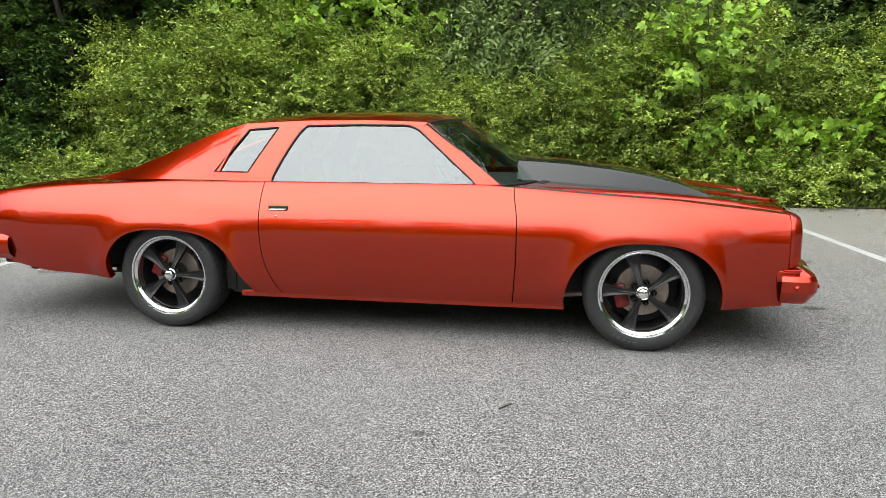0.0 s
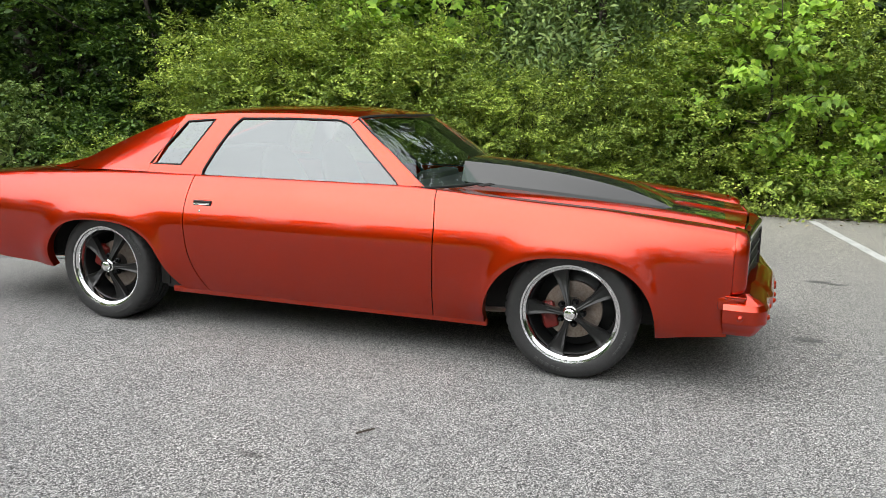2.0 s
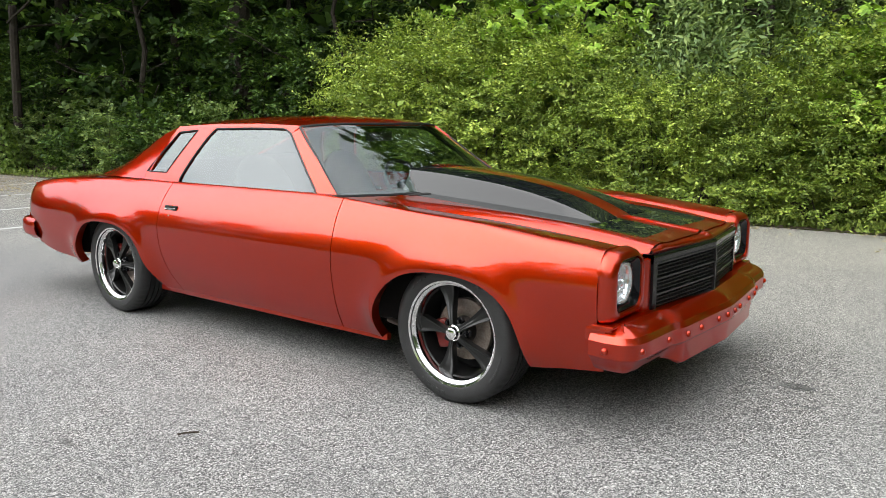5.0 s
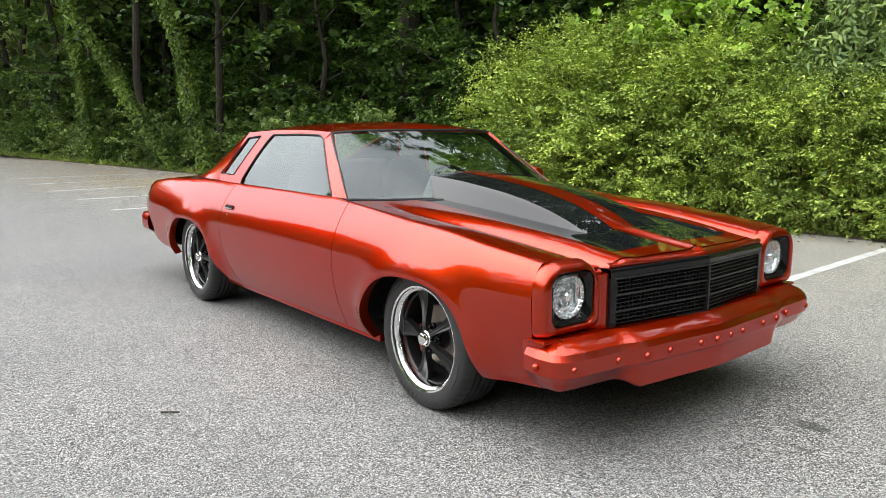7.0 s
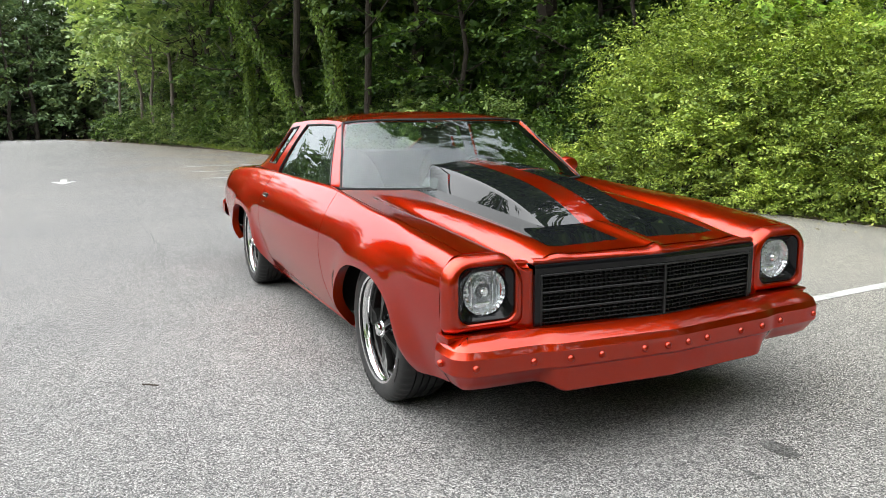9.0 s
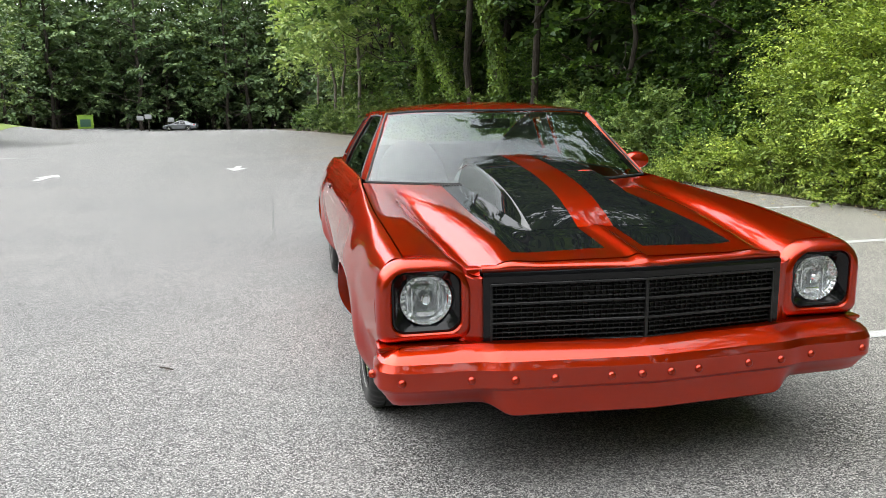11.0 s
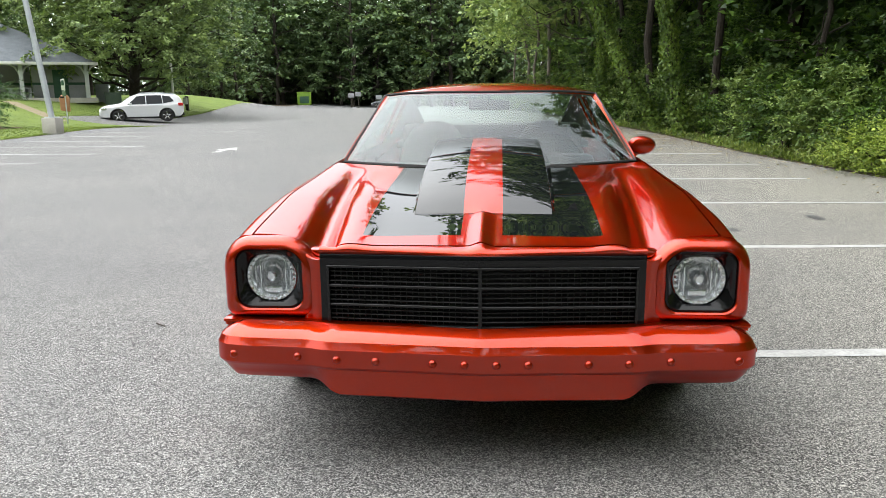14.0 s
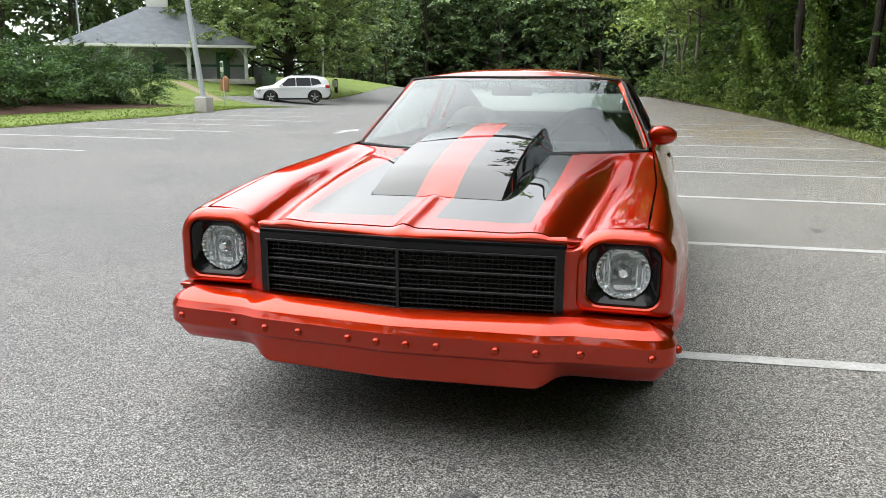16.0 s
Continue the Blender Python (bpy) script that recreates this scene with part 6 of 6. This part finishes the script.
# mulch bed
P = []
for a in np.linspace(0, 2 * math.pi, 49)[:-1]:
    r = 1 + 0.08 * math.sin(3 * a) + 0.05 * math.sin(7 * a)
    P.append([(-19.0 + 8.0 * t * r * math.cos(a), -21.6 + 2.8 * t * r * math.sin(a) + 0.0, float(fall(-19.0 + 8.0 * t * r * math.cos(a), -21.6 + 2.8 * t * r * math.sin(a))) + 0.03 + 0.10 * (1 - t * t)) for t in (0.02, 0.4, 0.7, 0.9, 1.0)])
thing("mulch_bed", "reddish-brown bark mulch bed under the junipers", "mulch bed", kind="structure", me=grid_mesh("mulch_bed", P, MULCH, False, True))
SANDPATH = mottled("sandy_soil", (0.20, 0.155, 0.10), (0.33, 0.27, 0.19), 3, 40, 0.95, 0.0, 0.3, 0.01)
# path from the lot to the pavilion
P = [[(x + dx, y + dy, float(fall(x + dx, y + dy)) + 0.035) for dx, dy in ((-0.35, 0.25), (0.0, 0.0), (0.35, -0.25))] for x, y in resample([(-35.5, -23.6), (-37.5, -25.8), (-39.5, -28.2), (-41.5, -30.4)], 20)]
thing("footpath", "worn sandy footpath across the lawn to the pavilion", "path", kind="structure", me=grid_mesh("footpath", P, SANDPATH))


def vehicle(label, table, wheels, radius, paint, windows, m, lamps, cladding):
    """A parked car from stations of (x, half width, bottom, belt, roof half width, roof)."""
    v = thing("parked_car", label, "car", m=m)
    f = [sm([(r[0], r[k]) for r in table], 0.07) for k in range(1, 6)]
    P = []
    for x in np.linspace(table[0][0], table[-1][0], 60):
        w, b, belt, rw, top = (float(g(x)) for g in f)
        for c in wheels:
            if abs(x - c) < radius + 0.06:
                b = max(b, radius + math.sqrt(max(0, (radius + 0.06) ** 2 - (x - c) ** 2)))
        half = [(0.92 * w, b), (w, b + 0.06), (1.0 * w, 0.5 * (b + belt)), (0.985 * w, belt - 0.04), (0.94 * w, belt), (0.5 * (0.94 * w + rw), belt + 0.5 * (top - belt)), (rw, top - 0.07), (0.92 * rw, top - 0.02), (0.5 * rw, top), (0, top + 0.01)]
        P.append([(x, -y, z) for y, z in half] + [(x, y, z) for y, z in half[::-1][1:]])
    part("body", grid_mesh("body", P, paint, False, sharp=40), v)
    ends = [(np.array(P[0]), True), (np.array(P[-1]), False)]
    for E, fl in ends:
        n = len(E)
        part("end_panel", mesh_of("end_panel", E, [tuple(range(n))[::-1] if fl else tuple(range(n))], [paint], smooth=False), v)
    part("floor_pan", merge("floor_pan", [box(table[0][0] + 0.1, table[-1][0] - 0.1, -0.7, 0.7, 0.22, 0.6, 0.05)], [DARK]), v)
    for s in (-1, 1):
        for quad in windows:
            Q = []
            for x, t in quad:
                w, b, belt, rw, top = (float(g(x)) for g in f)
                y = 0.94 * w + (rw - 0.94 * w) * t + 0.015 + 0.02 * math.sin(math.pi * t)
                Q.append((x, s * y, belt + (top - 0.07 - belt) * t))
            part("window", mesh_of("window", Q, [tuple(range(len(Q)))[:: (1 if s < 0 else -1)]], [DARKGLASS], smooth=False), v)
        for c in wheels:
            wh = part("wheel", merge("wheel", [lathe([(0.02, -0.06), (0.62 * radius, -0.07), (0.66 * radius, -0.10), (0.70 * radius, -0.11)], 24)], [SATIN]), v, "", pose(c, s * (float(f[0](c)) - 0.12), radius, 0, 0, 0 if s < 0 else 180))
            part("tyre", merge("tyre", [lathe([(0.66 * radius, -0.11), (0.85 * radius, -0.12), (0.97 * radius, -0.10), (radius, -0.06), (radius, 0.09), (0.6 * radius, 0.10)], 28)], [RUBBER]), wh)
            for k in range(5):
                part("spoke", merge("spoke", [box(-0.035, 0.035, -0.105, -0.08, 0.04, 0.66 * radius, 0.01)], [POLISH]), wh, "", pose(0, 0, 0, 0, 72 * k, 0))
        for x, y, z, a, h, mat in lamps:
            part("lamp", merge("lamp", [box(x - a, x + a, min(s * (y - 0.12), s * y), max(s * (y - 0.12), s * y), z - h, z + h, 0.02)], [mat]), v)
        if cladding:
            for c in wheels:
                arc = [(c + (radius + 0.075) * math.cos(a), s * (float(f[0](c)) - 0.002), radius + (radius + 0.075) * math.sin(a)) for a in np.linspace(-0.25, math.pi + 0.25, 22)]
                part("arch_trim", merge("arch_trim", [tube(arc, 0.035, 6)], [TRIM]), v, "black plastic wheel arch trim")
            rail = [(x, s * 0.64, float(f[4](x)) - 0.012 + 0.045 * min(1.0, 6 * (x + 1.85), 6 * (0.15 - x))) for x in np.linspace(-1.85, 0.15, 20)]
            part("roof_rail", merge("roof_rail", [tube(rail, 0.018, 6)], [GREYMETAL]), v)
            part("wing_mirror", merge("wing_mirror", [box(0.62, 0.78, min(s * 0.93, s * 1.08), max(s * 0.93, s * 1.08), 1.04, 1.17, 0.03)], [WHITECAR]), v)
            part("lower_bumper", merge("lower_bumper", [box(-2.42, -1.86, min(s * 0.5, s * 0.86), max(s * 0.5, s * 0.86), 0.36, 0.56, 0.04)], [TRIM]), v)
            part("sill_trim", merge("sill_trim", [box(wheels[0] + radius + 0.06, wheels[1] - radius - 0.06, min(s * 0.82, s * 0.945), max(s * 0.82, s * 0.945), 0.24, 0.36, 0.02)], [TRIM]), v)
    return v


yaw = math.degrees(math.atan2(-0.88, 0.47))
x, y = -42.2, -22.2
vehicle("white family SUV parked nose to the lawn with dark windows", [(-2.40, 0.80, 0.45, 0.95, 0.60, 1.10), (-2.30, 0.90, 0.38, 1.05, 0.66, 1.45), (-2.0, 0.94, 0.30, 1.08, 0.70, 1.66), (-1.0, 0.96, 0.28, 1.07, 0.72, 1.74), (0.2, 0.96, 0.28, 1.05, 0.70, 1.72), (0.75, 0.96, 0.28, 1.03, 0.70, 1.50), (1.25, 0.95, 0.28, 1.03, 0.72, 1.14), (1.9, 0.93, 0.28, 0.95, 0.70, 1.05), (2.3, 0.86, 0.28, 0.80, 0.62, 0.95), (2.47, 0.72, 0.32, 0.68, 0.5, 0.78)],
        (-1.38, 1.42), 0.37, WHITECAR, [[(-1.85, 0.30), (-1.2, 0.06), (-1.16, 0.90), (-1.62, 0.84)], [(-1.16, 0.05), (-0.23, 0.05), (-0.22, 0.92), (-1.12, 0.91)], [(-0.18, 0.05), (0.88, 0.10), (0.55, 0.62), (0.30, 0.90), (-0.18, 0.92)]], pose(x, y, float(fall(x, y)) + 0.0, 0, 0, yaw), [(-2.22, 0.93, 1.05, 0.14, 0.09, REDLAMP), (2.2, 0.90, 0.83, 0.16, 0.07, CHROME)], True)
x, y = -108.5, -16.5
vehicle("grey saloon car parked at the far end of the lot", [(-2.3, 0.75, 0.35, 0.75, 0.55, 0.95), (-1.7, 0.86, 0.26, 0.88, 0.60, 1.05), (-0.9, 0.88, 0.24, 0.92, 0.58, 1.38), (0.0, 0.88, 0.24, 0.92, 0.58, 1.43), (0.8, 0.88, 0.24, 0.90, 0.62, 1.10), (1.5, 0.87, 0.24, 0.82, 0.65, 0.92), (2.2, 0.75, 0.28, 0.62, 0.5, 0.72)],
        (-1.3, 1.35), 0.32, SILVERCAR, [[(-0.95, 0.1), (-0.15, 0.08), (-0.15, 0.9), (-0.75, 0.88)], [(-0.08, 0.08), (0.6, 0.1), (0.3, 0.8), (-0.08, 0.9)]], pose(x, y, float(fall(x, y)), 0, 0, 262), [(-2.1, 0.80, 0.82, 0.1, 0.06, REDLAMP), (2.0, 0.74, 0.62, 0.1, 0.05, CHROME)], False)

# ---- marks on the asphalt near the car ----
STAIN = material("oil_stained_asphalt", (0.05, 0.05, 0.05), 0.6, 0.0, 0.4)
grit = node(STAIN, "ShaderNodeTexVoronoi", Scale=240.0)
link(STAIN, place(STAIN), grit.inputs["Vector"])
link(STAIN, ramp(STAIN, grit.outputs["Color"], [(0.08, (0.010, 0.010, 0.010)), (0.5, (0.055, 0.055, 0.054)), (0.9, (0.20, 0.20, 0.195))]), bsdf(STAIN).inputs["Base Color"])
bump(STAIN, grit.outputs["Distance"], 0.3, 0.005)
for x, y, a, b in ((2.637, 0.313, 0.085, 0.05), (2.451, 0.231, 0.028, 0.018), (0.439, -2.184, 0.06, 0.02), (0.077, -1.176, 0.035, 0.02), (2.75, 0.05, 0.05, 0.015), (-3.0, 3.2, 0.16, 0.07), (-2.3, 2.2, 0.10, 0.05), (2.9, 2.1, 0.10, 0.04), (3.05, 2.05, 0.07, 0.03)):
    pts = []
    for t in np.linspace(0, 2 * math.pi, 65)[:-1]:
        k = 1 + 0.30 * noise.noise((2.2 * math.cos(t) + 7 * x, 2.2 * math.sin(t) + 5 * y, 1)) + 0.14 * noise.noise((8 * math.cos(t), 8 * math.sin(t), x))
        pts.append((x + a * k * math.cos(t), y + b * k * math.sin(t), 0.003))
    thing("oil_stain", "small dark oil stain on the asphalt", "stain", "oil stains", me=mesh_of("oil_stain", pts, [tuple(range(64))], [STAIN], smooth=False))
CRACK = mottled("asphalt_crack", (0.045, 0.045, 0.045), (0.09, 0.09, 0.09), 8, 90, 0.9)


def crack(points, w):
    P = resample(points, int(20 * len(points)))
    P = P + np.array([[0.035 * noise.noise((9 * a, 9 * b, 3)), 0.035 * noise.noise((9 * a, 9 * b, 8))] for a, b in P])
    V, F = [], []
    for i, (x, y) in enumerate(P):
        k = w * (0.6 + 0.8 * abs(noise.noise((20 * x, 20 * y, 0))))
        V += [(x, y - k, 0.003), (x, y + k, 0.003)]
        if i:
            F.append((2 * i - 2, 2 * i, 2 * i + 1, 2 * i - 1))
    thing("asphalt_crack", "fine wandering crack in the asphalt", "crack", "asphalt cracks", me=mesh_of("asphalt_crack", V, F, [CRACK], smooth=False))


crack([(-11.7, -1.9), (-9, -1.6), (-6.3, -1.47), (-4.8, -1.43), (-3.3, -1.39), (-2.2, -1.5)], 0.0045)
crack([(-13.5, -2.6), (-11.7, -1.9)], 0.004)
thing("twig", "short dark twig lying on the asphalt", "twig", me=merge("twig", [tube([(0.74, -1.87, 0.006), (0.765, -1.84, 0.009), (0.79, -1.80, 0.006)], 0.004, 6)], [BARK]))
